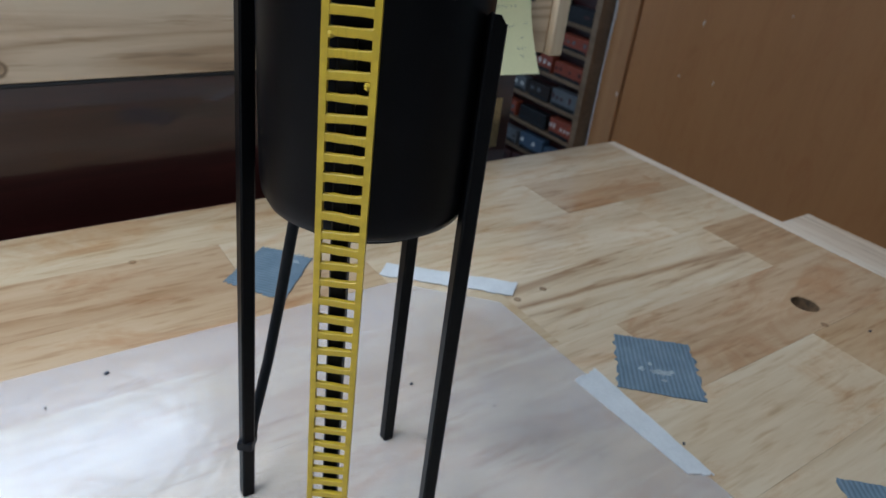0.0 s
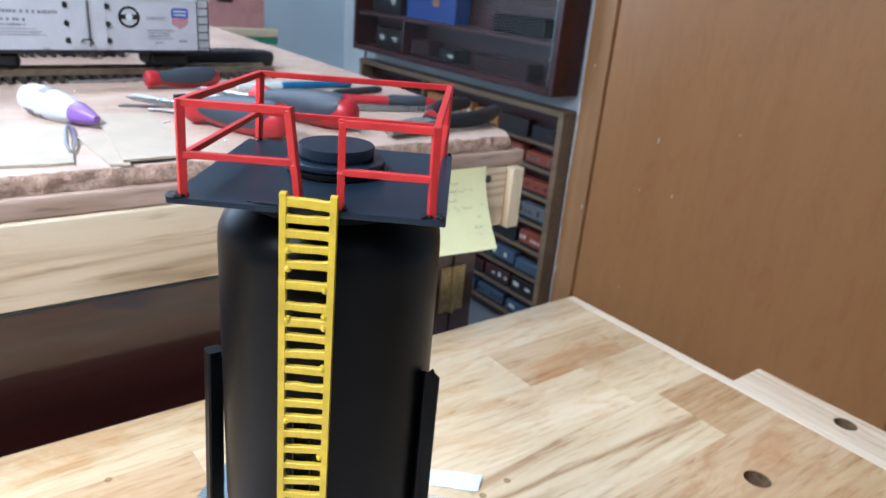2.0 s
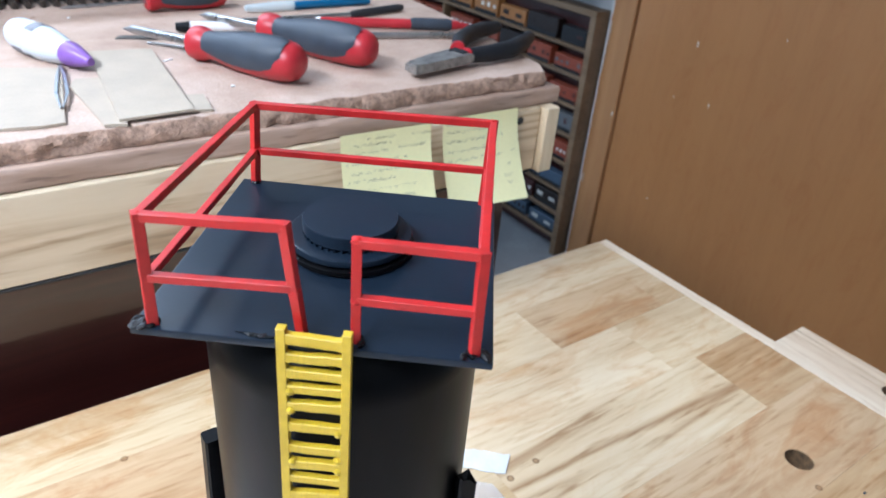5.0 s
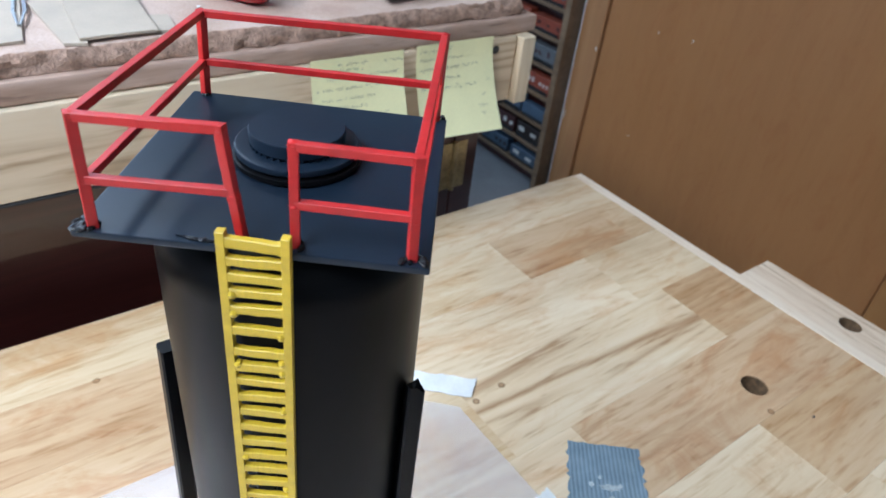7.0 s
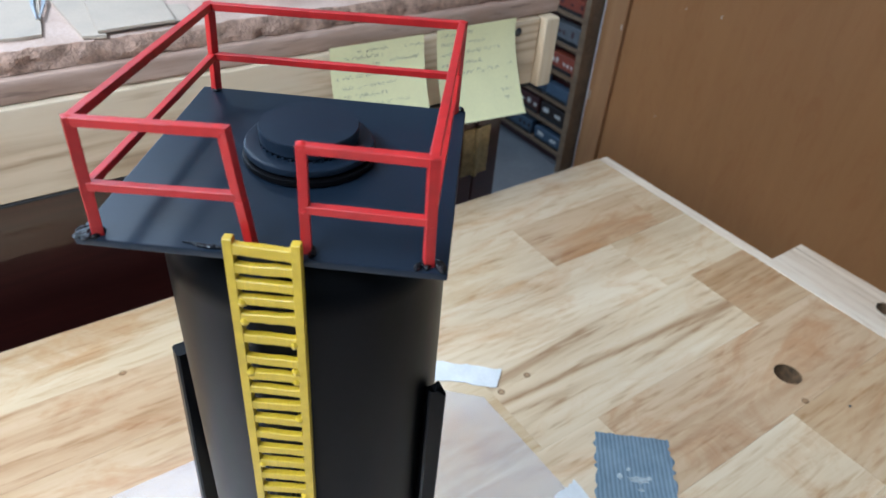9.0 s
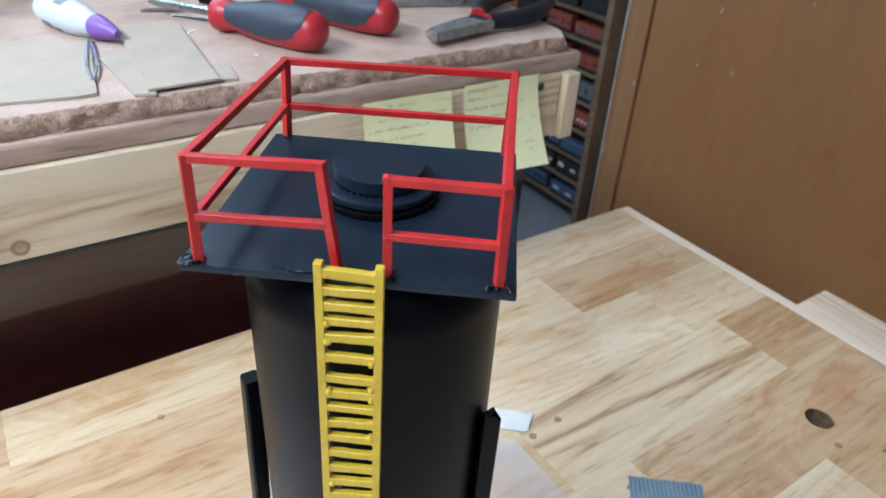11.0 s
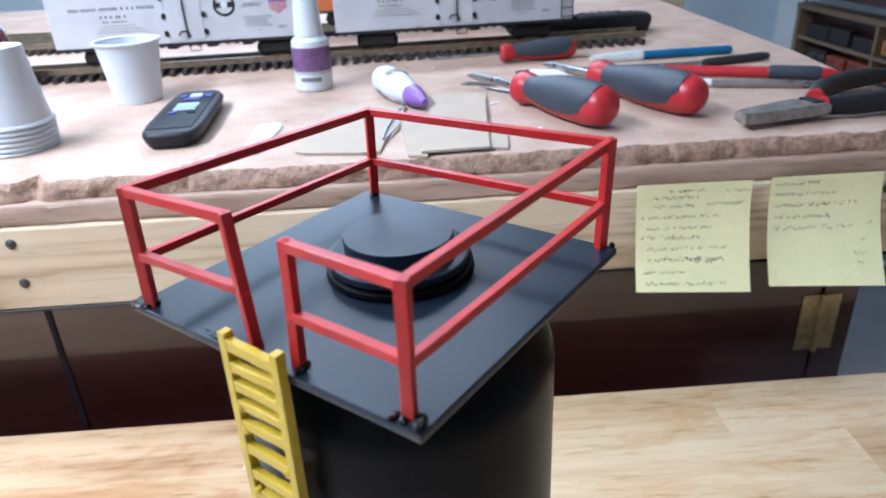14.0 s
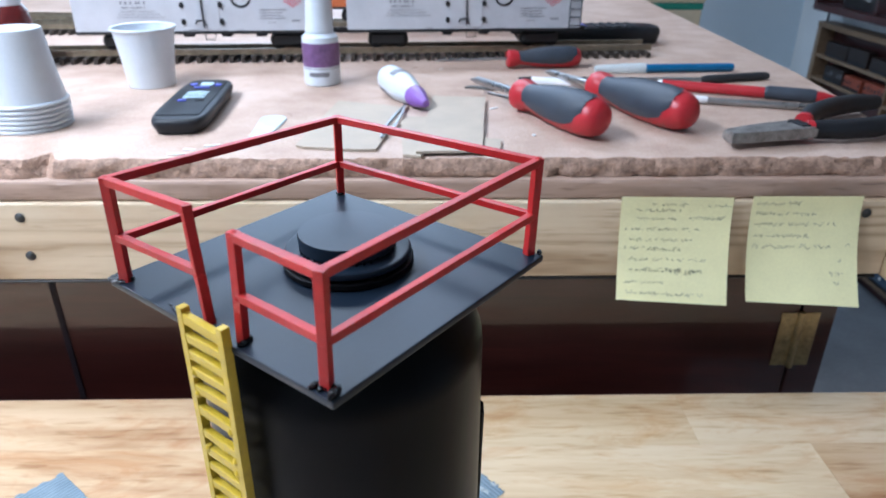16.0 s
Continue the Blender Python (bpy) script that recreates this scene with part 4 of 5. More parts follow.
def sticky_note(x, z, turn, yaw, curl, lift, lines, seed, label):
    """A square of paper stuck by its top edge, curling away from the beam below; bars stand for its writing."""
    S = 0.0762
    note = thing("sticky_note", pose(x, 0.5885, z, 0, -turn, -yaw), label, "sticky note", "sticky notes on the beam")
    rnd = random.Random(seed)

    def place(u, v):
        s = max(0.0, v - 0.12) / 0.88
        return (u * S, -(curl * s ** 1.7 + lift * s * u), -v * S * (1 - 0.06 * curl / 0.03 * s))

    bm = bmesh.new()
    N = 14
    for back in (0, 1):
        g = [[bm.verts.new(Vector(place(i / 8, j / N)) + Vector((0, 0.00025 * back, 0))) for i in range(9)] for j in range(N + 1)]
        for j in range(N):
            for i in range(8):
                bm.faces.new((g[j][i], g[j][i + 1], g[j + 1][i + 1], g[j + 1][i]))
    part("paper", bm, NOTE, note)
    # strokes of handwriting, too small to read
    bm = bmesh.new()
    for v, u0, u1, h in lines:
        u = u0
        while u < u1:
            w = rnd.uniform(0.014, 0.026)
            depth = 0.0003 + 0.00008 * rnd.randint(0, 4)
            pts = [(u + w * k / 3 + rnd.uniform(-0.3, 0.3) * w, v + h * 0.75 * rnd.uniform(-0.5, 0.5)) for k in range(4)]
            for (ua, va), (ub, vb) in zip(pts, pts[1:]):
                a, b = Vector(place(ua, va)), Vector(place(ub, vb))
                n = Vector((-(b - a).z, 0, (b - a).x)).normalized() * 0.00017
                back = Vector((0, -depth, 0))
                bm.faces.new([bm.verts.new(c + back) for c in (a + n, b + n, b - n, a - n)])
            u += w + (rnd.uniform(0.02, 0.045) if rnd.random() < 0.22 else 0.006)
    part("writing", bm, INK, note, "rows of faint pencil writing", smooth=False)
    return note


sticky_note(0.3560, 0.1560, 1.2, 5.0, 0.0150, 0.006, [(0.07, 0.28, 0.58, 0.05), (0.08, 0.78, 0.97, 0.05), (0.13, 0.14, 0.55, 0.05), (0.2, 0.62, 0.92, 0.06), (0.21, 0.16, 0.5, 0.05), (0.31, 0.05, 0.72, 0.05), (0.41, 0.1, 0.66, 0.05), (0.5, 0.05, 0.55, 0.06), (0.6, 0.1, 0.8, 0.05), (0.7, 0.1, 0.75, 0.07), (0.71, 0.45, 0.72, 0.09), (0.82, 0.07, 0.42, 0.05), (0.92, 0.08, 0.78, 0.06)], 1, "yellow sticky note with faint pencil writing on the beam")
sticky_note(0.4485, 0.1558, 0.8, 2.5, 0.0200, 0.008, [(0.07, 0.05, 0.45, 0.06), (0.17, 0.05, 0.6, 0.06), (0.27, 0.05, 0.8, 0.06), (0.38, 0.05, 0.55, 0.06), (0.48, 0.05, 0.75, 0.07), (0.45, 0.88, 0.93, 0.05), (0.6, 0.82, 0.87, 0.05), (0.72, 0.75, 0.86, 0.06), (0.8, 0.78, 0.84, 0.06)], 2, "yellow sticky note curling away at its foot")

# ---- hand tools on the table ----


def screwdriver(a, b, size, shaft, blade, label, flip=0):
    """Lies from its collar a to its handle end b; a red core with grey rubber inlays and a steel shaft."""
    m = along(a, b)
    L = (Vector(b) - Vector(a)).length
    r = size
    tool = thing("screwdriver", m, label, "screwdriver", "screwdrivers on the table")
    prof = [(0, 0.0), (0.66, 0.0), (0.8, 0.02), (0.84, 0.07), (0.78, 0.12), (0.66, 0.17), (0.66, 0.22), (0.78, 0.32), (0.92, 0.46), (0.99, 0.62), (1.0, 0.76), (0.97, 0.85), (0.9, 0.915), (0.78, 0.955), (0.62, 0.98), (0.4, 0.994), (0.2, 0.999), (0, 1.0)]
    part("handle", lathe([(r * p, L * h) for p, h in prof], 32), HANDLE_RED, tool, "red plastic handle")
    grip_prof = [(0.68, 0.13), (0.69, 0.17), (0.69, 0.22), (0.81, 0.32), (0.95, 0.46), (1.02, 0.62), (1.03, 0.74), (1.01, 0.84), (0.93, 0.915)]
    for mid in (90 + flip,):
        bm = bmesh.new()
        rows = []
        for k, (p, h) in enumerate(grip_prof):
            half = (40, 64, 76, 82, 86, 86, 82, 70, 34)[k]
            rows.append([bm.verts.new((r * p * (1.0 + 0.03 * math.cos(radians(90 * (i - 5) / 5))) * math.cos(radians(mid + half * (i - 5) / 5)), r * p * (1.0 + 0.03 * math.cos(radians(90 * (i - 5) / 5))) * math.sin(radians(mid + half * (i - 5) / 5)), L * h)) for i in range(11)])
        for p, q in zip(rows, rows[1:]):
            for i in range(10):
                bm.faces.new((p[i], p[i + 1], q[i + 1], q[i]))
        part("grip", bm, GRIP, tool, "dark grey rubber grip")
    bm = lathe([(0, -shaft), (blade * 0.6, -shaft), (blade, -shaft * 0.9), (blade, 0.002), (0, 0.002)], 16)
    for v in bm.verts:
        if v.co.z < -shaft * 0.97:
            v.co.y *= 0.25
            v.co.x *= 1.8
    part("shaft", bm, STEEL, tool, "steel shaft")
    return tool


screwdriver((0.300, 0.733, T + 0.0135), (0.3495, 0.6375, T + 0.0165), 0.0163, 0.078, 0.0036, "large screwdriver, red handle with grey rubber grip", 32)
screwdriver((0.3715, 0.764, T + 0.0135), (0.4215, 0.6545, T + 0.0165), 0.0163, 0.078, 0.0032, "large red and grey screwdriver beside another", 38)
screwdriver((0.3065, 0.906, T + 0.0105), (0.389, 0.9135, T + 0.0115), 0.0112, 0.078, 0.0016, "small red and grey screwdriver with a thin shaft", 35)

# pliers
pl = thing("pliers", pose(0, 0, 0), "worn steel pliers with black grips and red collars", "pliers")


def flat_bar(pts, widths, z0, z1):
    """A slab along points with a width for each."""
    left, right = [], []
    for k, p in enumerate(pts):
        a, b = Vector(pts[max(k - 1, 0)]), Vector(pts[min(k + 1, len(pts) - 1)])
        n = Vector((-(b - a).y, (b - a).x)).normalized() * widths[k] / 2
        left.append(tuple(Vector(p) + n))
        right.append(tuple(Vector(p) - n))
    bm = prism(left + right[::-1], z0, z1)
    bmesh.ops.bevel(bm, geom=[e for e in bm.edges if abs(e.verts[0].co.z - e.verts[1].co.z) < 1e-6], offset=min(0.0012, 0.22 * min(widths)), segments=2, affect="EDGES")
    return bm


part("jaw", flat_bar([(0.437, 0.6205), (0.455, 0.626), (0.475, 0.632), (0.492, 0.6365), (0.5055, 0.6395)], [0.009, 0.012, 0.0145, 0.0165, 0.017], T + 0.0045, T + 0.0125), WORN_STEEL, pl, "worn steel jaw")
part("jaw", flat_bar([(0.439, 0.6295), (0.457, 0.636), (0.476, 0.6425), (0.494, 0.647), (0.5075, 0.6495)], [0.007, 0.0095, 0.012, 0.014, 0.0145], T + 0.0035, T + 0.0115), WORN_STEEL, pl, "worn steel jaw")
part("pivot", rbox((-0.0042, -0.0085, 0.002), (0.0042, 0.0085, 0.0138), 0.0012, 2, pose(0.4985, 0.6425, T, 0, 0, 13)), RUBBER, pl, "dark pivot block")
for pts in ([(0.506, 0.640, T + 0.0085), (0.53, 0.6385, T + 0.009), (0.556, 0.6425, T + 0.0095), (0.582, 0.656, T + 0.0095), (0.608, 0.675, T + 0.009)], [(0.5135, 0.664, T + 0.0082), (0.532, 0.686, T + 0.009), (0.555, 0.702, T + 0.0095), (0.58, 0.713, T + 0.0095), (0.603, 0.72, T + 0.009)]):
    grip = part("grip", tube(pts, [0.0066, 0.0076, 0.008, 0.0078, 0.0062], 14), RUBBER, pl, "black rubber grip")
    a, b = Vector(pts[0]), Vector(pts[1])
    part("collar", tube([a - (b - a) * 0.1, a + (b - a) * 0.06], [0.0069, 0.0071], 14), HANDLE_RED, grip, "red collar")


def stick(name, pieces, label, category):
    """A round tool made of pieces: name, end points, radii, material, label."""
    t = thing(name, pose(0, 0, 0), label, category)
    for pname, pts, radii, mat, plabel in pieces:
        part(pname, tube(pts, radii, 14), mat, t, plabel)
    return t


z = T + 0.0046
stick("hobby_knife", [("handle", [(0.452, 0.8835, z), (0.454, 0.8835, z), (0.546, 0.8885, z), (0.5485, 0.8887, z)], [0.0036, 0.0043, 0.0043, 0.0036], BLUE, "blue anodised handle"), ("blade_cap", [(0.398, 0.8808, z), (0.4, 0.881, z), (0.43, 0.8823, z), (0.452, 0.8835, z)], [0.0025, 0.0034, 0.0052, 0.0055], PALE_CLEAR, "clear plastic blade cap")], "blue hobby knife with a clear blade cap", "hobby knife")
stick("needle_file", [("blade", [(0.338, 0.8365, T + 0.003), (0.42, 0.8335, T + 0.003), (0.495, 0.831, T + 0.0035)], [0.0026, 0.0028, 0.0028], STEEL, "pale steel blade"), ("handle", [(0.493, 0.831, T + 0.0035), (0.5, 0.832, T + 0.004), (0.562, 0.8475, T + 0.004), (0.569, 0.849, T + 0.004)], [0.003, 0.0042, 0.0042, 0.003], DARK_GREY, "dark grey handle")], "slim steel file with a dark grey handle", "file")
stick("red_pen", [("barrel", [(0.447, 0.8065, T + 0.005), (0.531, 0.7695, T + 0.0055)], [0.0046, 0.005], HANDLE_RED, "red barrel"), ("end_plug", [(0.4425, 0.8085, T + 0.005), (0.447, 0.8065, T + 0.005)], [0.0036, 0.0046], PAPER, "white end plug"), ("ferrule", [(0.53, 0.77, T + 0.0055), (0.533, 0.7687, T + 0.0058), (0.566, 0.7535, T + 0.006), (0.569, 0.752, T + 0.006)], [0.0052, 0.0062, 0.0062, 0.005], GRIP, "black rubber sleeve"), ("tip", [(0.568, 0.7525, T + 0.006), (0.5735, 0.75, T + 0.006), (0.59, 0.7425, T + 0.005)], [0.005, 0.0045, 0.0008], HANDLE_RED, "pointed red tip")], "red pen with a black rubber sleeve", "pen")
stick("steel_rod", [("rod", [(0.440, 0.759, T + 0.0032), (0.562, 0.7215, T + 0.0032)], [0.003, 0.003], STEEL, ""), ("rod_sleeve", [(0.435, 0.7605, T + 0.0036), (0.47, 0.75, T + 0.0036)], [0.0034, 0.0034], PAPER, "white sleeve")], "thin steel rod with a white sleeve", "rod")
bm = prism([(0.256, 0.812), (0.262, 0.82), (0.335, 0.795), (0.332, 0.785)], T, T + 0.0012)
tagged(mesh_object("steel_strip", bm, DULL_STEEL, False), "flat grey steel strip under the screwdrivers", "steel strip")
stick("paint_marker", [("barrel", [(0.322, 0.818, T + 0.005), (0.385, 0.8, T + 0.005)], [0.0048, 0.0048], PAPER, ""), ("cap", [(0.31, 0.8215, T + 0.005), (0.322, 0.818, T + 0.005)], [0.0036, 0.005], PLASTIC_BLACK, "black cap")], "white marker with a black cap", "marker")
stick("thin_blade", [("blade", [(0.277, 0.788, T + 0.0012), (0.315, 0.752, T + 0.0012)], [0.0011, 0.0011], STEEL, "")], "thin steel needle beside the screwdriver", "needle")

# tweezers lying between the cards
tw = thing("tweezers", pose(0, 0, 0), "slim steel tweezers lying on grey card", "tweezers")
for dx in (-0.0025, 0.0025):
    part("arm", flat_bar([(0.2015, 0.74), (0.197 + dx, 0.71), (0.191 + dx * 1.4, 0.67), (0.1865 + dx * 0.3, 0.642)], [0.0016, 0.0020, 0.0020, 0.0010], T + 0.0022, T + 0.0034), STEEL, tw)

# ---- card offcuts ----


def card(poly, z, label):
    c = thing("card_offcut", pose(0, 0, z), label, "card", "card offcuts on the table")
    part("sheet", prism(poly, 0.0, 0.0018), CARD, c, smooth=False)
    return c


card([(0.125, 0.628), (0.131, 0.6235), (0.172, 0.6165), (0.184, 0.6175), (0.201, 0.734), (0.141, 0.758)], T, "pale grey card offcut with one clipped corner")
card([(0.2035, 0.6055), (0.216, 0.6015), (0.236, 0.7), (0.205, 0.704), (0.199, 0.69)], T, "grey card offcut lying under another card")
card([(0.2125, 0.6055), (0.259, 0.6075), (0.2725, 0.760), (0.226, 0.767)], T + 0.002, "pale rectangular card offcut on other cards")
card([(0.252, 0.6125), (0.2715, 0.6085), (0.2755, 0.64), (0.258, 0.645)], T, "small grey card offcut under a larger card")
poly = [(0.0875, 0.634), (0.0985, 0.632), (0.1045, 0.69)] + [(0.0945 + 0.0105 * math.cos(radians(a)), 0.699 + 0.0105 * math.sin(radians(a))) for a in range(0, 181, 20)] + [(0.0845, 0.69)]
tagged(mesh_object("plastic_spatula", prism(poly, T, T + 0.0016), PALE_CLEAR, False), "small cloudy plastic spatula lying on the table", "spatula")
for n, (x, y, a, l) in enumerate(((0.064, 0.631, 15, 0.011), (0.05, 0.622, -10, 0.009), (0.044, 0.612, 10, 0.012), (0.278, 0.735, 30, 0.009), (0.302, 0.655, 5, 0.003), (0.235, 0.90, 70, 0.005))):
    ob = mesh_object("plastic_scrap", rbox((-l / 2, -0.0011, 0), (l / 2, 0.0011, 0.0008), 0.0003, 1), PAPER, False)
    ob.matrix_world = pose(x, y, T, 0, 0, a)
    tagged(ob, "tiny white plastic scrap on the table", "scrap", "plastic scraps")

# ---- cups ----
cup = thing("plastic_cup", pose(-0.0495, 0.829, T), "small white plastic cup standing upright", "cup", "plastic cups")
H, R0, R1 = 0.0555, 0.0212, 0.0278
part("wall", lathe([(0, 0.0008), (R0 - 0.001, 0.0008), (R0, 0.0), (R0 + 0.0006, 0.0025), (R0 + (R1 - R0) * 0.5, H * 0.5), (R1, H - 0.0032), (R1 - 0.0008, H - 0.0032), (R0 + (R1 - R0) * 0.5 - 0.0008, H * 0.5), (R0 - 0.0008, 0.002), (0, 0.0016)], 48), CUP_WHITE, cup)
part("rim", lathe([(R1 - 0.0006, H - 0.0032), (R1 + 0.0012, H - 0.003), (R1 + 0.0021, H - 0.0018), (R1 + 0.0020, H - 0.0006), (R1 + 0.0012, H), (R1 - 0.0004, H - 0.0006), (R1 - 0.0006, H - 0.0032)], 48), CUP_WHITE, cup, "rolled rim")
for n in range(6):
    c = copy_thing(cup, pose(-0.0935 + 0.0003 * n, 0.687 - 0.0002 * n, T + H + 0.0038 * n, 180, 0, 50 * n))
    tagged(c, "small white plastic cup, upside down in a stack", "cup", "plastic cups")

# ---- bottles ----
bot = thing("dropper_bottle", pose(0.1165, 0.835, T), "white bottle with purple label and tall nozzle", "bottle")
part("body", lathe([(0, 0.0), (0.0165, 0.0), (0.0176, 0.0012), (0.0178, 0.004), (0.0178, 0.04), (0.0172, 0.0455), (0.0145, 0.0485), (0.011, 0.0495), (0, 0.0495)], 40), CUP_WHITE, bot)
part("label_band", lathe([(0.01785, 0.0185), (0.01795, 0.0185), (0.01795, 0.0405), (0.01785, 0.0405)], 40), LABEL_PURPLE, bot, "purple label band")
part("label_bar", lathe([(0.01785, 0.0095), (0.01792, 0.0095), (0.01792, 0.0135), (0.01785, 0.0135)], 20, None, 235, 300), LETTER, bot, "dark bar of lettering")
part("label_bar", lathe([(0.01785, 0.0165), (0.01792, 0.0165), (0.01792, 0.0172), (0.01785, 0.0172)], 40), LETTER, bot)
part("nozzle", lathe([(0, 0.0495), (0.0135, 0.0495), (0.0137, 0.052), (0.0128, 0.056), (0.0118, 0.072), (0.0103, 0.086), (0.0085, 0.094), (0.0055, 0.097), (0, 0.098)], 32), CUP_WHITE, bot, "tall white nozzle cap")

a, b = Vector((0.1825, 0.803, T + 0.0136)), Vector((0.2195, 0.7185, T + 0.0085))
gl = thing("glue_bottle", along(a, b), "white glue bottle with purple cap lying down", "bottle")
L = (b - a).length
part("body", lathe([(0, 0.0), (0.0078, 0.0003), (0.0108, 0.0025), (0.0126, 0.008), (0.0135, L * 0.25), (0.0133, L * 0.42), (0.0122, L * 0.54), (0.0101, L * 0.64), (0.0085, L * 0.7), (0.0075, L * 0.76), (0, L * 0.76)], 36), CUP_WHITE, gl)
part("cap", lathe([(0, L * 0.72), (0.0092, L * 0.72), (0.0094, L * 0.76), (0.0062, L * 0.9), (0.0036, L * 0.98), (0.003, L), (0, L)], 30), PURPLE, gl, "purple pointed cap")
for a0, a1, z0, z1 in ((200, 330, 0.014, 0.026), (30, 130, 0.028, 0.038), (210, 300, 0.030, 0.037)):
    part("label_bar", lathe([(0.01362, z0), (0.01375, z0), (0.01375, z1), (0.01362, z1)], 20, None, a0, a1), LETTER, gl, "dark bar of lettering")

rb = thing("paint_bottle", pose(-0.217, 0.902, T), "dark red bottle with a white cap", "bottle")
part("body", lathe([(0, 0), (0.021, 0), (0.0225, 0.002), (0.0225, 0.05), (0.021, 0.06), (0.017, 0.066), (0, 0.066)], 36), RED_LIQUID, rb)
part("cap", lathe([(0, 0.066), (0.0165, 0.066), (0.0165, 0.095), (0.015, 0.098), (0, 0.099)], 30), CUP_WHITE, rb, "white ribbed cap")
part("label_band", lathe([(0.0226, 0.012), (0.0227, 0.012), (0.0227, 0.042), (0.0226, 0.042)], 36), LABEL_PURPLE, rb, "dark label")
ob = mesh_object("bottle_cap", lathe([(0, 0), (0.012, 0), (0.0125, 0.002), (0.0125, 0.014), (0.011, 0.016), (0, 0.0165)], 28, pose(-0.1335, 0.634, T)), HANDLE_RED)
tagged(ob, "round red bottle cap on the table", "cap")
ob = mesh_object("paper_sheet", prism([(-0.38, 1.13), (-0.27, 1.15), (-0.255, 1.25), (-0.37, 1.24)], T, T + 0.0008), PAPER, False)
tagged(ob, "folded white paper lying on the table", "paper")
ob = mesh_object("small_box", rbox((-0.285, 1.42, T), (-0.215, 1.47, T + 0.022), 0.003, 2), PALE_CLEAR)
tagged(ob, "small cloudy plastic box behind the tracks", "box")

# ---- remote controls ----


REMOTE = surface("remote_case", (0.016, 0.018, 0.022), 0.45, 0, 0.15, spec=0.3)


def remote(m, length, width, thick, label, keys):
    r = thing("remote_control", m, label, "remote control", "remote controls")
    bm = bmesh.new()
    rings = []
    for s, z in ((0.80, 0.0), (0.88, thick * 0.08), (0.95, thick * 0.35), (1.0, thick * 0.62), (0.99, thick * 0.8), (0.94, thick * 0.93), (0.86, thick)):
        ring = []
        for k in range(48):
            a = 2 * math.pi * k / 48
            c, sn = math.cos(a), math.sin(a)
            ring.append(bm.verts.new((width / 2 * s * math.copysign(abs(c) ** 0.42, c), (length / 2 - (1 - s) * width * 0.5) * math.copysign(abs(sn) ** 0.42, sn), z)))
        rings.append(ring)
    for p, q in zip(rings, rings[1:]):
        for k in range(48):
            bm.faces.new((p[k], p[(k + 1) % 48], q[(k + 1) % 48], q[k]))
    bm.faces.new(rings[0][::-1])
    bm.faces.new(rings[-1])
    part("case", bm, REMOTE, r, "black plastic case")
    part("face", rbox((-width * 0.36, -length * 0.41, thick), (width * 0.36, length * 0.43, thick + 0.0006), 0.0002, 1), PLASTIC_BLACK, r, "black face")
    for x, y, w, h, mat in keys:
        part("button", rbox((x * width - w * width / 2, y * length - h * length / 2, thick + 0.0004), (x * width + w * width / 2, y * length + h * length / 2, thick + 0.0018), 0.0006, 2), mat, r)
    return r


keys = [(0.02, 0.31, 0.24, 0.07, BUTTON), (-0.23, 0.31, 0.12, 0.04, BUTTON_BLUE), (0.25, 0.29, 0.12, 0.04, BUTTON_BLUE), (-0.02, 0.22, 0.3, 0.025, BUTTON_BLUE)]
keys += [(0.0, y, 0.4, 0.024, BUTTON) for y in (0.09, 0.03, -0.03)]
keys += [(-0.16, -0.1, 0.15, 0.022, BUTTON_BLUE), (0.16, -0.1, 0.15, 0.022, DARK_GREY)]
remote(pose(0.0245, 0.7265, T, 0, 0, 4), 0.142, 0.045, 0.0125, "black remote control with pale glowing-blue keys", keys)
keys = [(0.0, 0.22, 0.35, 0.05, EMBLEM_RED), (0.05, 0.12, 0.5, 0.05, BUTTON_BLUE), (-0.1, 0.17, 0.25, 0.04, BUTTON)]
keys += [(x, y, 0.2, 0.04, DARK_GREY) for x in (-0.28, 0.0, 0.28) for y in (0.0, -0.07, -0.14, -0.21, -0.28)]
remote(pose(0.438, 1.066, T, 0, 0, 95), 0.165, 0.05, 0.022, "black remote control lying behind the track", keys)

# ---- tracks ----
TRK = pose(0.2, 0.982, T, 0, 0, 3.4)


def track(m, x0, x1, label):
    t = thing("model_track", m, label, "model track", "model tracks")
    bm = bmesh.new()
    box(bm, (-0.0022, -0.034, 0), (0.0022, 0.034, 0.006))
    bmesh.ops.recalc_face_normals(bm, faces=bm.faces)
    me = bpy.data.meshes.new("tie")
    bm.to_mesh(me)
    me.materials.append(TIE)
    n = int((x1 - x0) / 0.0123)
    for k in range(n + 1):
        ob = new("tie", me)
        ob.parent = t
        ob.matrix_local = pose(x0 + k * 0.0123, 0.0006 * math.sin(k * 7.1), 0, 0, 0, 0.7 * math.sin(k * 3.3))
    for y in (-0.016, 0.016):
        bm = bmesh.new()
        box(bm, (x0, y - 0.0022, 0.006), (x1 + 0.004, y + 0.0022, 0.0072))
        box(bm, (x0, y - 0.0007, 0.0072), (x1 + 0.004, y + 0.0007, 0.0105))
        box(bm, (x0, y - 0.0013, 0.0105), (x1 + 0.004, y + 0.0013, 0.0128))
        part("rail", bm, RAIL, t, "weathered metal rail", smooth=False)
    return t


track(TRK, -0.62, 0.283, "model railway track with dark brown ties")
track(pose(0.2, 1.19, T, 0, 0, 3.4), -0.62, 0.15, "model railway track behind the silver cars")
track(pose(-0.45, 1.26, T, 0, 0, -6), -0.4, 0.5, "model railway track at the back of the table")

# ---- model freight cars ----


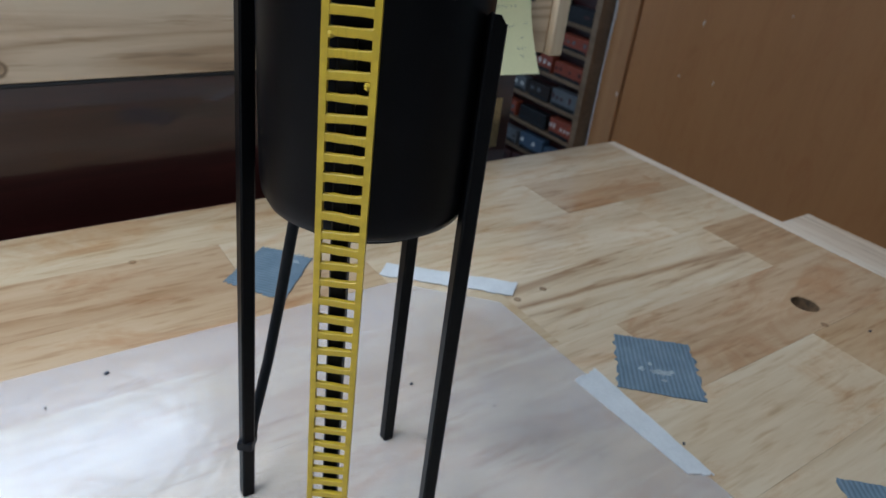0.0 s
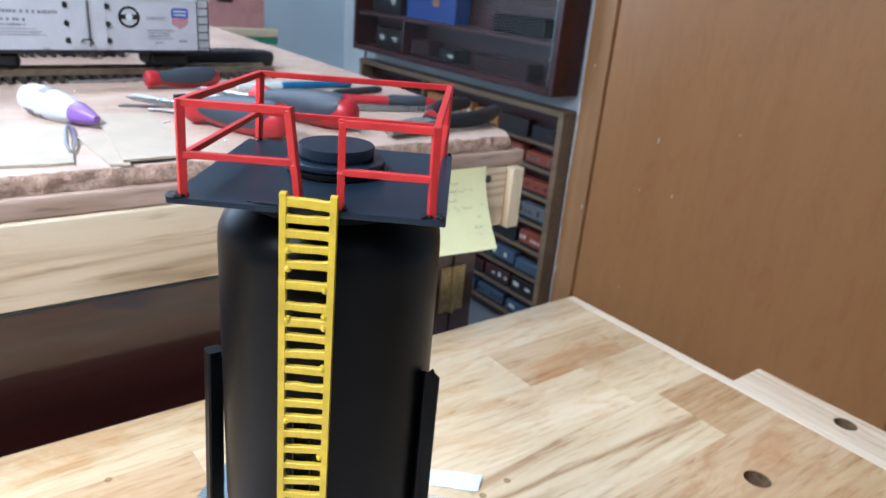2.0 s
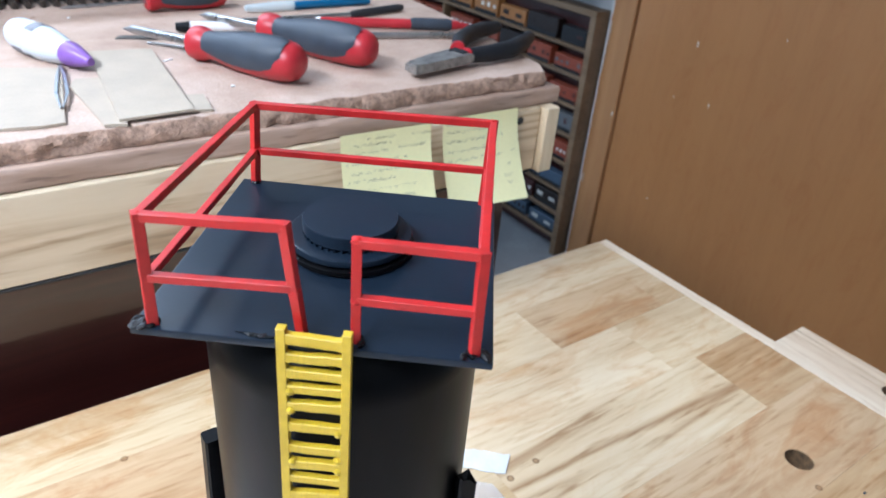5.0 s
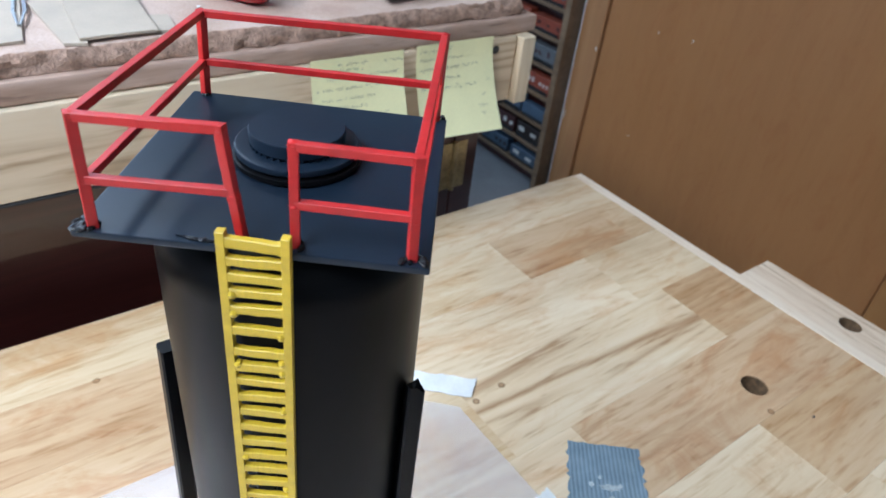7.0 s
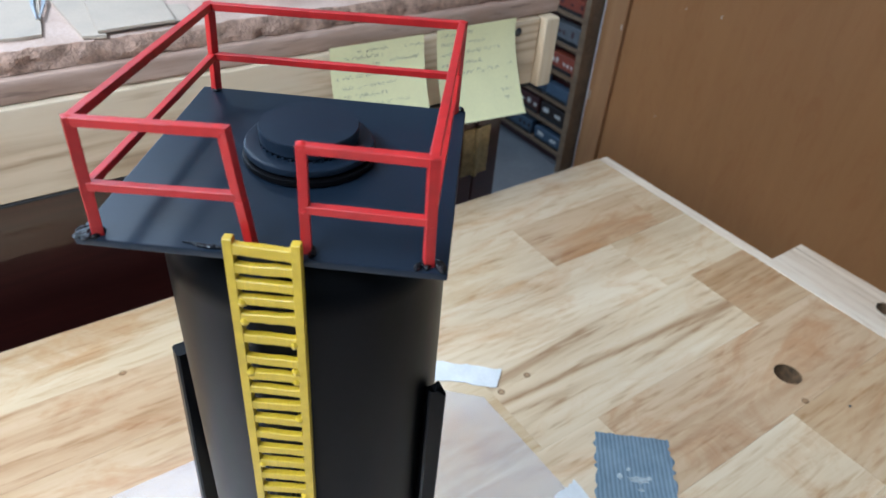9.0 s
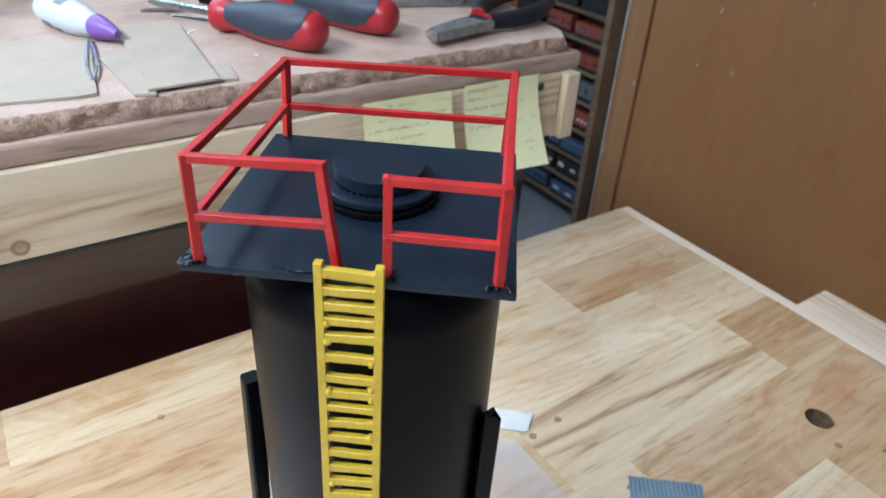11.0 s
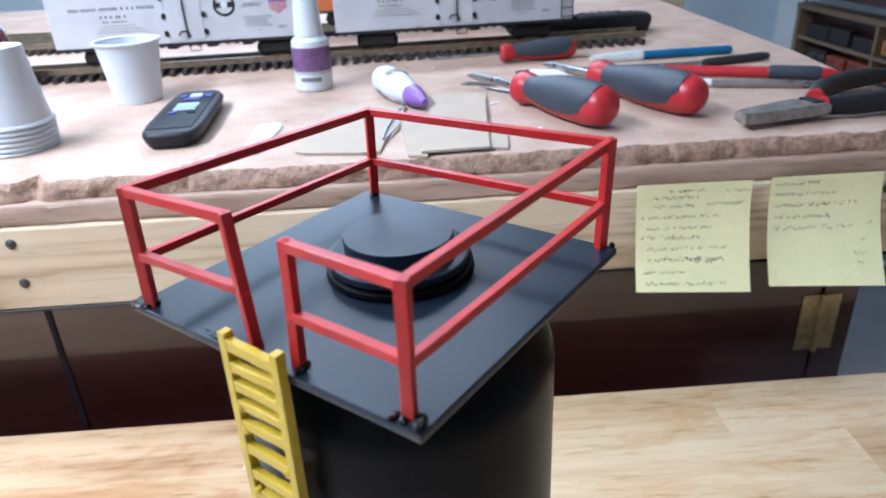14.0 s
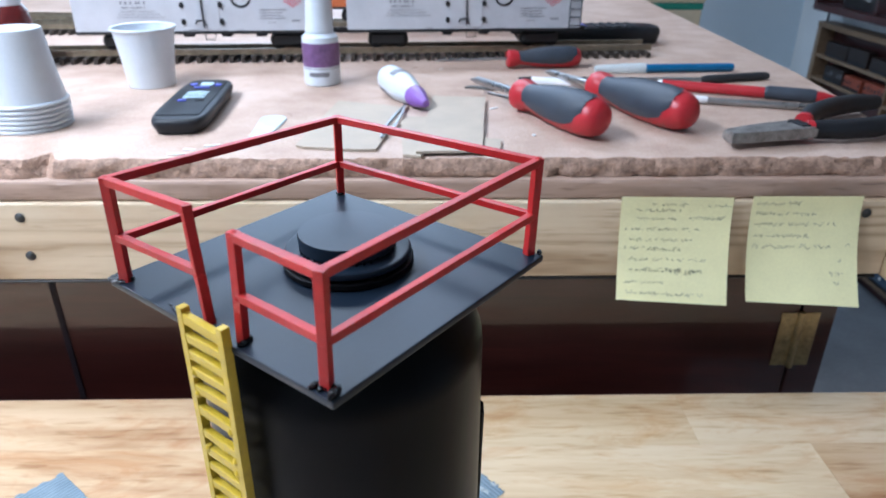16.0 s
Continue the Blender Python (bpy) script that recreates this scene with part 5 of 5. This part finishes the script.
def freight_car(m, length, paint, roof_paint, label, detailed=True, h1=0.0775):
    """A model refrigerator car; x along the track, its near side towards -y, z from the rail top."""
    c = thing("model_freight_car", m, label, "model freight car", "model freight cars")
    h0, w, L2 = 0.0205, 0.031, length / 2
    part("body", rbox((-L2, -w, h0), (L2, w, h1), 0.0008, 1), paint, c)
    bm = bmesh.new()
    arc = [(-w - 0.001, h1 - 0.001), (-w - 0.001, h1 + 0.0012), (-w * 0.6, h1 + 0.0058), (0, h1 + 0.0085), (w * 0.6, h1 + 0.0058), (w + 0.001, h1 + 0.0012), (w + 0.001, h1 - 0.001)]
    ends = [[bm.verts.new((x, y, z)) for y, z in arc] for x in (-L2 - 0.001, L2 + 0.001)]
    for k in range(len(arc)):
        j = (k + 1) % len(arc)
        bm.faces.new((ends[0][k], ends[0][j], ends[1][j], ends[1][k]))
    bm.faces.new(ends[0])
    bm.faces.new(ends[1][::-1])
    roof = part("roof", bm, roof_paint, c, "pale ribbed roof", smooth=False)
    part("running_board", boxed((-L2 - 0.002, -0.005, h1 + 0.0092), (L2 + 0.002, 0.005, h1 + 0.0105)), roof_paint, roof, smooth=False)
    for k in range(9):
        x = -L2 + length * (k + 0.5) / 9
        bm = tube([(x, -w - 0.0012, h1 + 0.0014), (x, -w * 0.6, h1 + 0.0064), (x, 0, h1 + 0.0091), (x, w * 0.6, h1 + 0.0064), (x, w + 0.0012, h1 + 0.0014)], 0.0008, 6)
        part("roof_rib", bm, roof_paint, roof)
    part("underframe", boxed((-L2 + 0.002, -w + 0.006, h0 - 0.0025), (L2 - 0.002, w - 0.002, h0 - 0.0004)), UNDER, c, "black underframe", smooth=False)
    part("side_sill", boxed((-L2, -w - 0.0006, h0 - 0.002), (L2, -w + 0.001, h0 + 0.0012)), UNDER, c, "black side sill", smooth=False)
    for s in (-1, 1):
        truck = part("truck", rbox((s * (L2 - 0.045) - 0.021, -0.024, 0.003), (s * (L2 - 0.045) + 0.021, 0.024, 0.0178), 0.003, 1), UNDER, c, "black truck")
        for dx in (-0.0135, 0.0135):
            for y in (-0.017, 0.017):
                part("wheel", lathe([(0, -0.002), (0.0085, -0.002), (0.0095, -0.0005), (0.0095, 0.002), (0, 0.002)], 20, Matrix.Translation((s * (L2 - 0.045) + dx, y, 0.0095)) @ pose(0, 0, 0, 90)), UNDER, truck)
        part("coupler", rbox((s * (L2 + 0.006) - 0.007, -0.003, h0 - 0.006), (s * (L2 + 0.006) + 0.007, 0.003, h0 - 0.0005), 0.001, 1), UNDER, c, "black coupler")
    for x in (-0.075, -0.02, 0.022, 0.06):
        part("under_fitting", rbox((x - 0.006, -w + 0.009, h0 - 0.0065), (x + 0.006, -w + 0.016, h0 - 0.0022), 0.001, 1), UNDER, c)
    part("step_iron", tube([(0.0, -w, h0), (0.001, -w, h0 - 0.008), (0.011, -w, h0 - 0.008), (0.012, -w, h0)], 0.0006, 6), UNDER, c)
    # doors in the middle of the side
    for s in (-1, 1):
        part("side_door", rbox((min(0.0006 * s, 0.0185 * s), -w - 0.0008, h0 + 0.003), (max(0.0006 * s, 0.0185 * s), -w - 0.0001, h1 - 0.0035), 0.0003, 1), paint, c)
        for z in (h0 + 0.011, (h0 + h1) / 2, h1 - 0.010):
            x = s * 0.0205
            part("door_hinge", lathe([(0, 0), (0.0027, 0), (0.0027, 0.0016), (0, 0.0018)], 6, Matrix.Translation((x, -w, z)) @ pose(0, 0, 0, 90) @ Matrix.Diagonal((1, 1.3, 1, 1))), UNDER, c, "black door hinge")
    part("door_rod", tube([(0.001, -w - 0.0018, h0 + 0.005), (0.001, -w - 0.0018, h1 - 0.004)], 0.0007, 8), UNDER, c, "black locking rod")
    part("door_latch", tube([(-0.008, -w - 0.0016, h0 + 0.0085), (-0.006, -w - 0.0016, h0 + 0.0125), (0.002, -w - 0.0016, h0 + 0.0125), (0.004, -w - 0.0016, h0 + 0.0065)], 0.0007, 6), UNDER, c)
    # ladder at the right end
    for s in (-1, 1):
        xs = (L2 - 0.0145, L2 - 0.0015) if s > 0 else (-L2 + 0.0015, -L2 + 0.0145)
        if s < 0:
            continue
        side = part("side_ladder", tube([(xs[0], -w - 0.0022, h0 - 0.001), (xs[0], -w - 0.0022, h1)], 0.0006, 6), UNDER, c, "thin black ladder")
        part("ladder_rail", tube([(xs[1], -w - 0.0022, h0 - 0.001), (xs[1], -w - 0.0022, h1)], 0.0006, 6), UNDER, side)
        for k in range(7):
            z = h0 + 0.004 + k * 0.009
            part("ladder_rung", tube([(xs[0], -w - 0.0022, z), (xs[1], -w - 0.0022, z)], 0.0006, 6), UNDER, side)
    if not detailed:
        return c
    # emblems and lettering, as plain shapes
    ex, sx, k_ = 0.043, 0.099, 1.3
    e = part("round_emblem", lathe([(0.0088, 0), (0.0115, 0), (0.0115, 0.0002), (0.0088, 0.0002)], 36, Matrix.Translation((ex, -w, 0.057)) @ pose(0, 0, 0, 90)), UNDER, c, "round black emblem")
    part("emblem_band", boxed((ex - 0.0092, -w - 0.0003, 0.0545), (ex + 0.0092, -w - 0.0001, 0.0598)), UNDER, e, smooth=False)
    part("emblem_disc", lathe([(0, 0), (0.0036, 0), (0.0036, 0.0004), (0, 0.0004)], 20, Matrix.Translation((ex, -w, 0.0572)) @ pose(0, 0, 0, 90)), ROOF_GREY, e)
    sh = part("shield_emblem", prism([(sx - 0.0072 * k_, 0.0578), (sx + 0.0072 * k_, 0.0578), (sx + 0.0078 * k_, 0.066), (sx + 0.0052 * k_, 0.0685), (sx - 0.0052 * k_, 0.0685), (sx - 0.0078 * k_, 0.066)], -0.0001, 0.0002), EMBLEM_BLUE, c, "blue top of a striped shield", smooth=False)
    sh.data.transform(Matrix.Translation((0, -w, 0)) @ pose(0, 0, 0, 90))
    for z in (0.0602, 0.0640):
        part("shield_bar", boxed((sx - 0.0072, -w - 0.0004, z), (sx + 0.0072, -w - 0.0002, z + 0.0015)), ROOF_GREY, sh, smooth=False)
    for k in range(7):
        x = sx - 0.0090 + k * 0.00272
        low = 0.0452 + 0.0017 * abs(k - 3)
        part("stripe", boxed((x, -w - 0.0003, low), (x + 0.0014, -w - 0.0001, 0.0578)), EMBLEM_RED, sh, smooth=False)
    rnd = random.Random(3)
    rows = [(-0.115, -0.03, 0.0595, 0.0042), (-0.085, -0.058, 0.0515, 0.0038), (-0.084, -0.06, 0.0465, 0.0024), (-0.086, -0.05, 0.0425, 0.001), (-0.088, -0.045, 0.0395, 0.001), (-0.09, -0.04, 0.0365, 0.001), (0.062, 0.082, 0.0575, 0.0012), (0.062, 0.082, 0.0555, 0.0012), (0.062, 0.09, 0.0435, 0.0016), (0.062, 0.086, 0.0405, 0.0014), (0.062, 0.086, 0.0375, 0.0014), (0.062, 0.09, 0.0345, 0.0014), (0.070, 0.079, 0.030, 0.001), (0.097, 0.106, 0.032, 0.003), (-0.045, -0.037, 0.023, 0.0016), (0.035, 0.043, 0.0225, 0.0012)]
    for x0, x1, z, h in rows:
        bm = bmesh.new()
        x = x0
        while x < x1:
            h_ = h * 0.75
            wd = h_ * rnd.uniform(0.5, 0.8)
            box(bm, (x, -w - 0.0003, z - h_ / 2), (x + wd, -w - 0.0001, z + h_ / 2))
            x += wd * (1.45 if rnd.random() < 0.8 else 2.6)
        part("lettering", bm, LETTER, c, "row of small dark lettering bars", smooth=False)
    return c


RT = T + 0.0128
freight_car(pose(0.262, 0.9857, RT, 0, 0, 3.4), 0.266, CAR_SILVER, ROOF_GREY, "silver model refrigerator car with emblems on track")
freight_car(pose(-0.0275, 0.9685, RT, 0, 0, 3.4), 0.274, CAR_SILVER, ROOF_GREY, "silver model refrigerator car coupled to another")
freight_car(pose(0.2103, 1.191, RT, 0, 0, 3.4), 0.27, CAR_ORANGE, ROOF_BROWN, "orange model freight car behind the silver ones", False, 0.071)

# ---- pink model house on a storage bin, beyond the table ----
stand = thing("side_cabinet", pose(0.74, 1.98, -0.9), "plain wooden cabinet beside the table end", "cabinet")
part("body", rbox((-0.08, -0.17, 0), (0.2, 0.2, 0.88), 0.003, 1), RACK_WOOD, stand, smooth=False)
bin_ = thing("storage_bin", pose(0.76, 1.98, -0.02), "cream storage bin with a green band and lid", "storage bin")
part("tub", rbox((-0.095, -0.18, 0.0), (0.094, 0.18, 0.153), 0.006, 2), CREAM, bin_)
part("band", rbox((-0.0965, -0.1815, 0.152), (0.0955, 0.1815, 0.167), 0.003, 2), GREEN, bin_, "green rim band")
part("lid", rbox((-0.099, -0.184, 0.1665), (0.098, 0.184, 0.188), 0.005, 2), CREAM, bin_, "cream lid")
house = thing("model_house", pose(0.70, 1.98, 0.168), "pink model house with small square windows", "model house")
part("wall", rbox((-0.13, -0.165, 0), (0.126, 0.14, 0.3), 0.001, 1), PINK, house, "pink painted wall", smooth=False)
part("roof", prism([(-0.15, -0.18), (0.14, -0.18), (0.14, 0.16), (-0.15, 0.16)], 0.3, 0.315), TIE, house, "dark roof", smooth=False)
for x in (-0.112, 0.028):
    for z in (0.057, 0.15, 0.225):
        wnd = part("window", boxed((x - 0.018, -0.167, z), (x + 0.018, -0.1645, z + 0.045)), TIE, house, "dark brown window", smooth=False)
        part("pane", boxed((x - 0.012, -0.1685, z + 0.006), (x + 0.012, -0.1665, z + 0.039)), WINDOW_BROWN, wnd, smooth=False)

# ---- display rack on the wall ----
rack = thing("display_rack", pose(0, 0, 0), "walnut wall rack with narrow shelves of boxed models", "rack")
RX0, RX1, RY0, RY1, RZ0, RZ1 = 1.755, 1.8195, 1.632, 2.93, -0.898, -0.066
for y in (RY0, RY1 - 0.025):
    part("side_panel", rbox((RX0, y, RZ0), (RX1, y + 0.025, RZ1), 0.0015, 1), RACK_WOOD, rack, smooth=False)
part("top_panel", rbox((RX0 - 0.002, RY0 - 0.001, RZ1), (RX1, RY1 + 0.001, RZ1 + 0.02), 0.0015, 1), RACK_WOOD, rack, smooth=False)
part("back_panel", boxed((RX1 - 0.006, RY0 + 0.026, RZ0), (RX1 - 0.001, RY1 - 0.026, RZ1 - 0.001)), CASE_WOOD, rack, "dark back panel", smooth=False)
part("divider", rbox((RX0 + 0.002, 2.42, RZ0), (RX1 - 0.007, 2.432, RZ1 - 0.0006), 0.001, 1), RACK_WOOD, rack, smooth=False)
shelf_z = [-0.165, -0.252, -0.349, -0.449, -0.548, -0.649, -0.736, -0.825]
for z in shelf_z:
    part("shelf", rbox((RX0 + 0.003, RY0 + 0.0255, z - 0.012), (RX1 - 0.0065, 2.4195, z), 0.001, 1), RACK_WOOD, rack, smooth=False)
    part("shelf", rbox((RX0 + 0.003, 2.4325, z - 0.012), (RX1 - 0.0065, RY1 - 0.0255, z), 0.001, 1), RACK_WOOD, rack, smooth=False)
tones = {"dark_brown": (0.03, 0.016, 0.012), "black": (0.014, 0.014, 0.016), "orange_red": (0.42, 0.085, 0.04), "tan": (0.6, 0.25, 0.075), "blue_grey": (0.1, 0.16, 0.24), "grey": (0.2, 0.21, 0.22), "maroon": (0.1, 0.025, 0.022)}
tone_mats = {k: surface("model_" + k, tuple(0.6 * c for c in v), 0.45, 0, 0.12, 60, 0.1) for k, v in tones.items()}

# darker copies of the model tones: the cabinet's inner shade put into colour
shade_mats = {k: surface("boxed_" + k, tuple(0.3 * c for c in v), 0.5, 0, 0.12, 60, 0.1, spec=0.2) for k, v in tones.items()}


def boxed_model(x, y0, y1, z, h, tone, seed):
    """A small boxed model on a shelf: case, roof strip and a row of window marks."""
    rnd = random.Random(seed)
    d = 0.034
    ob = thing("boxed_model", pose(x, (y0 + y1) / 2, z), tone.replace("_", " ") + " model wagon standing on the rack shelf", "model wagon", "models in the rack")
    half = (y1 - y0) / 2
    part("case", rbox((-d / 2, -half, 0.0), (d / 2, half, h), 0.002, 1), tone_mats[tone], ob, smooth=False)
    alt = tone_mats[rnd.choice(["grey", "black", "dark_brown", "maroon"])] if rnd.random() < 0.7 else MARK
    part("base_strip", rbox((-d / 2 - 0.0012, -half + 0.004, 0.0), (-d / 2 + 0.002, half - 0.004, h * 0.22), 0.0008, 1), tone_mats["black"], ob, smooth=False)
    n = rnd.randint(2, 6)
    for k in range(n):
        if rnd.random() < 0.75:
            y = -half + (k + 0.5) * 2 * half / n
            part("mark", boxed((-d / 2 - 0.001, y - half / n * 0.45, h * 0.45), (-d / 2 + 0.001, y + half / n * 0.45, h * rnd.uniform(0.6, 0.78))), alt, ob, smooth=False)
    return ob


rnd = random.Random(21)
rows = [("dark_brown", "maroon", "black"), ("orange_red", "orange_red", "dark_brown"), ("orange_red", "maroon", "black"), ("grey", "blue_grey", "dark_brown"), ("orange_red", "black", "dark_brown"), ("blue_grey", "grey", "black"), ("maroon", "dark_brown", "black"), ("blue_grey", "grey", "black")]
for k, z in enumerate(shelf_z):
    y = RY0 + 0.035
    while y < RY1 - 0.14:
        length = rnd.uniform(0.105, 0.15)
        if y < 2.42 < y + length + 0.01:
            y = 2.44
        tone = rows[k][0] if rnd.random() < 0.5 else rnd.choice(rows[k])
        if k == 0 and 1.84 < y < 2.3:
            tone, length = "tan", 0.135
        if k > 1 and y > 2.25 or y + length > RY1 - 0.03:
            break
        boxed_model(1.783, y, y + length, z + 0.0002, rnd.uniform(0.045, 0.062), tone, k * 40 + int(y * 50))
        y += length + rnd.uniform(0.008, 0.022)

# ---- glass-fronted wall cabinet ----
cab = thing("glass_cabinet", pose(0, 0, 0), "dark red wooden wall cabinet with glass doors", "cabinet")
CX0, CX1, CY0, CY1, CZ0, CZ1 = 1.70, 1.8195, 1.645, 2.90, 0.002, 0.62
for y in (CY0, CY1 - 0.02):
    part("side_panel", rbox((CX0, y, CZ0), (CX1, y + 0.02, CZ1), 0.0015, 1), CASE_WOOD, cab, smooth=False)
part("bottom_panel", rbox((CX0 - 0.001, CY0 + 0.0205, CZ0), (CX1, CY1 - 0.0205, CZ0 + 0.024), 0.0015, 1), CASE_WOOD, cab, smooth=False)
part("top_panel", rbox((CX0, CY0 + 0.0205, CZ1 - 0.02), (CX1, CY1 - 0.0205, CZ1), 0.0015, 1), CASE_WOOD, cab, smooth=False)
part("back_panel", boxed((CX1 - 0.006, CY0 + 0.021, CZ0 + 0.025), (CX1 - 0.001, CY1 - 0.021, CZ1 - 0.021)), CASE_WOOD, cab, smooth=False)
for z in (0.165, 0.32, 0.47):
    part("shelf", rbox((CX0 + 0.012, CY0 + 0.0205, z - 0.014), (CX1 - 0.007, CY1 - 0.0205, z), 0.001, 1), CASE_WOOD, cab, smooth=False)
part("divider", rbox((CX0 + 0.01, 2.515, CZ0 + 0.025), (CX1 - 0.007, 2.53, 0.1505), 0.001, 1), CASE_WOOD, cab, smooth=False)
for y0, y1 in ((CY0 + 0.0205, 2.355), (2.36, CY1 - 0.0205)):
    gd = part("glass_door", boxed((CX0 + 0.002, y0, CZ0 + 0.026), (CX0 + 0.006, y1, CZ1 - 0.022)), GLASS, cab, "clear glass door", smooth=False)
    gd.visible_shadow = False
chain = part("hinge_strip", boxed((CX0 - 0.002, CY0 + 0.022, CZ0 + 0.03), (CX0 + 0.0015, CY0 + 0.028, CZ1 - 0.03)), DULL_STEEL, cab, "metal strip with hooks", smooth=False)
for k in range(9):
    part("hook", lathe([(0, -0.006), (0.004, -0.004), (0.005, 0), (0.004, 0.004), (0, 0.006)], 10, pose(CX0 - 0.003, CY0 + 0.025, CZ0 + 0.05 + k * 0.06)), STEEL, chain)
for y0, y1, z, h, tone, marks in ((2.56, 2.76, 0.039, 0.085, "dark_brown", 2), (2.585, 2.80, 0.1655, 0.1, "dark_brown", 1), (2.215, 2.535, 0.1655, 0.1, "blue_grey", 0), (1.75, 2.0, 0.1655, 0.06, "dark_brown", 0), (2.2, 2.3, 0.039, 0.05, "black", 1), (1.8, 2.08, 0.039, 0.055, "maroon", 0), (2.37, 2.49, 0.039, 0.06, "maroon", 0)):
    ob = thing("boxed_model", pose(1.768, (y0 + y1) / 2, z + (0.0002 if z > 0.1 else -0.0128)), ("bright blue" if tone == "blue_grey" else tone.replace("_", " ")) + " boxed model behind the cabinet glass", "boxed model", "models in the cabinet")
    half = (y1 - y0) / 2
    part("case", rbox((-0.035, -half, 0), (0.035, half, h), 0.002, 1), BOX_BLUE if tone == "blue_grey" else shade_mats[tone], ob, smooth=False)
    for k in range(marks):
        y = -half * 0.5 + k * half
        part("label_bar", boxed((-0.0365, y - 0.018, h * 0.52), (-0.0345, y + 0.018, h * 0.62)), MARK, ob, "pale label bar", smooth=False)
        part("label_bar", boxed((-0.0365, y - 0.014, h * 0.4), (-0.0345, y + 0.010, h * 0.47)), MARK, ob, "pale label bar", smooth=False)
    if tone == "blue_grey":
        part("label_bar", boxed((-0.0365, -half * 0.35, h * 0.55), (-0.0345, -half * 0.1, h * 0.85)), tone_mats["tan"], ob, "yellow label bar", smooth=False)
cable = mesh_object("cable", tube([(1.816, 2.985, 0.62), (1.815, 2.99, 0.2), (1.815, 2.985, 0.0), (1.815, 2.97, -0.15), (1.815, 2.975, -0.4), (1.815, 2.97, -0.9)], 0.004, 8), PLASTIC_BLACK)
tagged(cable, "thin dark cable hanging down the wall", "cable")

# ---- glued staves of the bench top ----
rnd = random.Random(44)
rows_y = [0.569, 0.513, 0.456, 0.392, 0.3255, 0.26, 0.197, 0.133, 0.07, 0.006, -0.06, -0.125, -0.19, -0.25, -0.315, -0.38, -0.44, -0.5]
ends = {0: [0.41, 0.08, -0.3], 1: [0.618, 0.488, 0.22, -0.12, -0.42], 2: [0.55, 0.3, -0.05, -0.4], 3: [0.578, 0.36, 0.02, -0.3], 4: [0.406, 0.12, -0.2, -0.5], 5: [0.52, 0.25, -0.1, -0.42]}
heart = {(1, 0.618), (3, 0.648), (4, 0.648), (0, 0.08), (2, 0.3), (1, 0.22), (5, 0.648), (4, 0.12)}
lined = {(3, 0.578), (1, -0.12)}
for k in range(len(rows_y) - 1):
    hi_y, lo_y = rows_y[k], rows_y[k + 1]
    cuts = [0.648] + ends.get(k, sorted((rnd.uniform(0.35, 0.6), rnd.uniform(0.0, 0.28), rnd.uniform(-0.45, -0.1)), reverse=True)) + [-0.7]
    for a, b in zip(cuts[1:], cuts):
        lo = (a + 0.00005, lo_y + 0.00005, -0.04)
        hi = (b - 0.00005, hi_y - 0.00005, rnd.uniform(-0.00015, 0.0))
        if lo[0] < 0.5495 < hi[0] and lo[1] < 0.283 < hi[1]:
            bm = plate_with_hole(lo, hi, 0.5495, 0.283, 0.0096)
        else:
            bm = boxed(lo, hi)
        kind_of = HEART_WOOD if (k, round(b, 3)) in heart else LINED_WOOD if (k, round(b, 3)) in lined else HEART_WOOD if k > 6 and rnd.random() < 0.3 else BENCH_WOOD
        part("stave", bm, kind_of, bench, smooth=False)
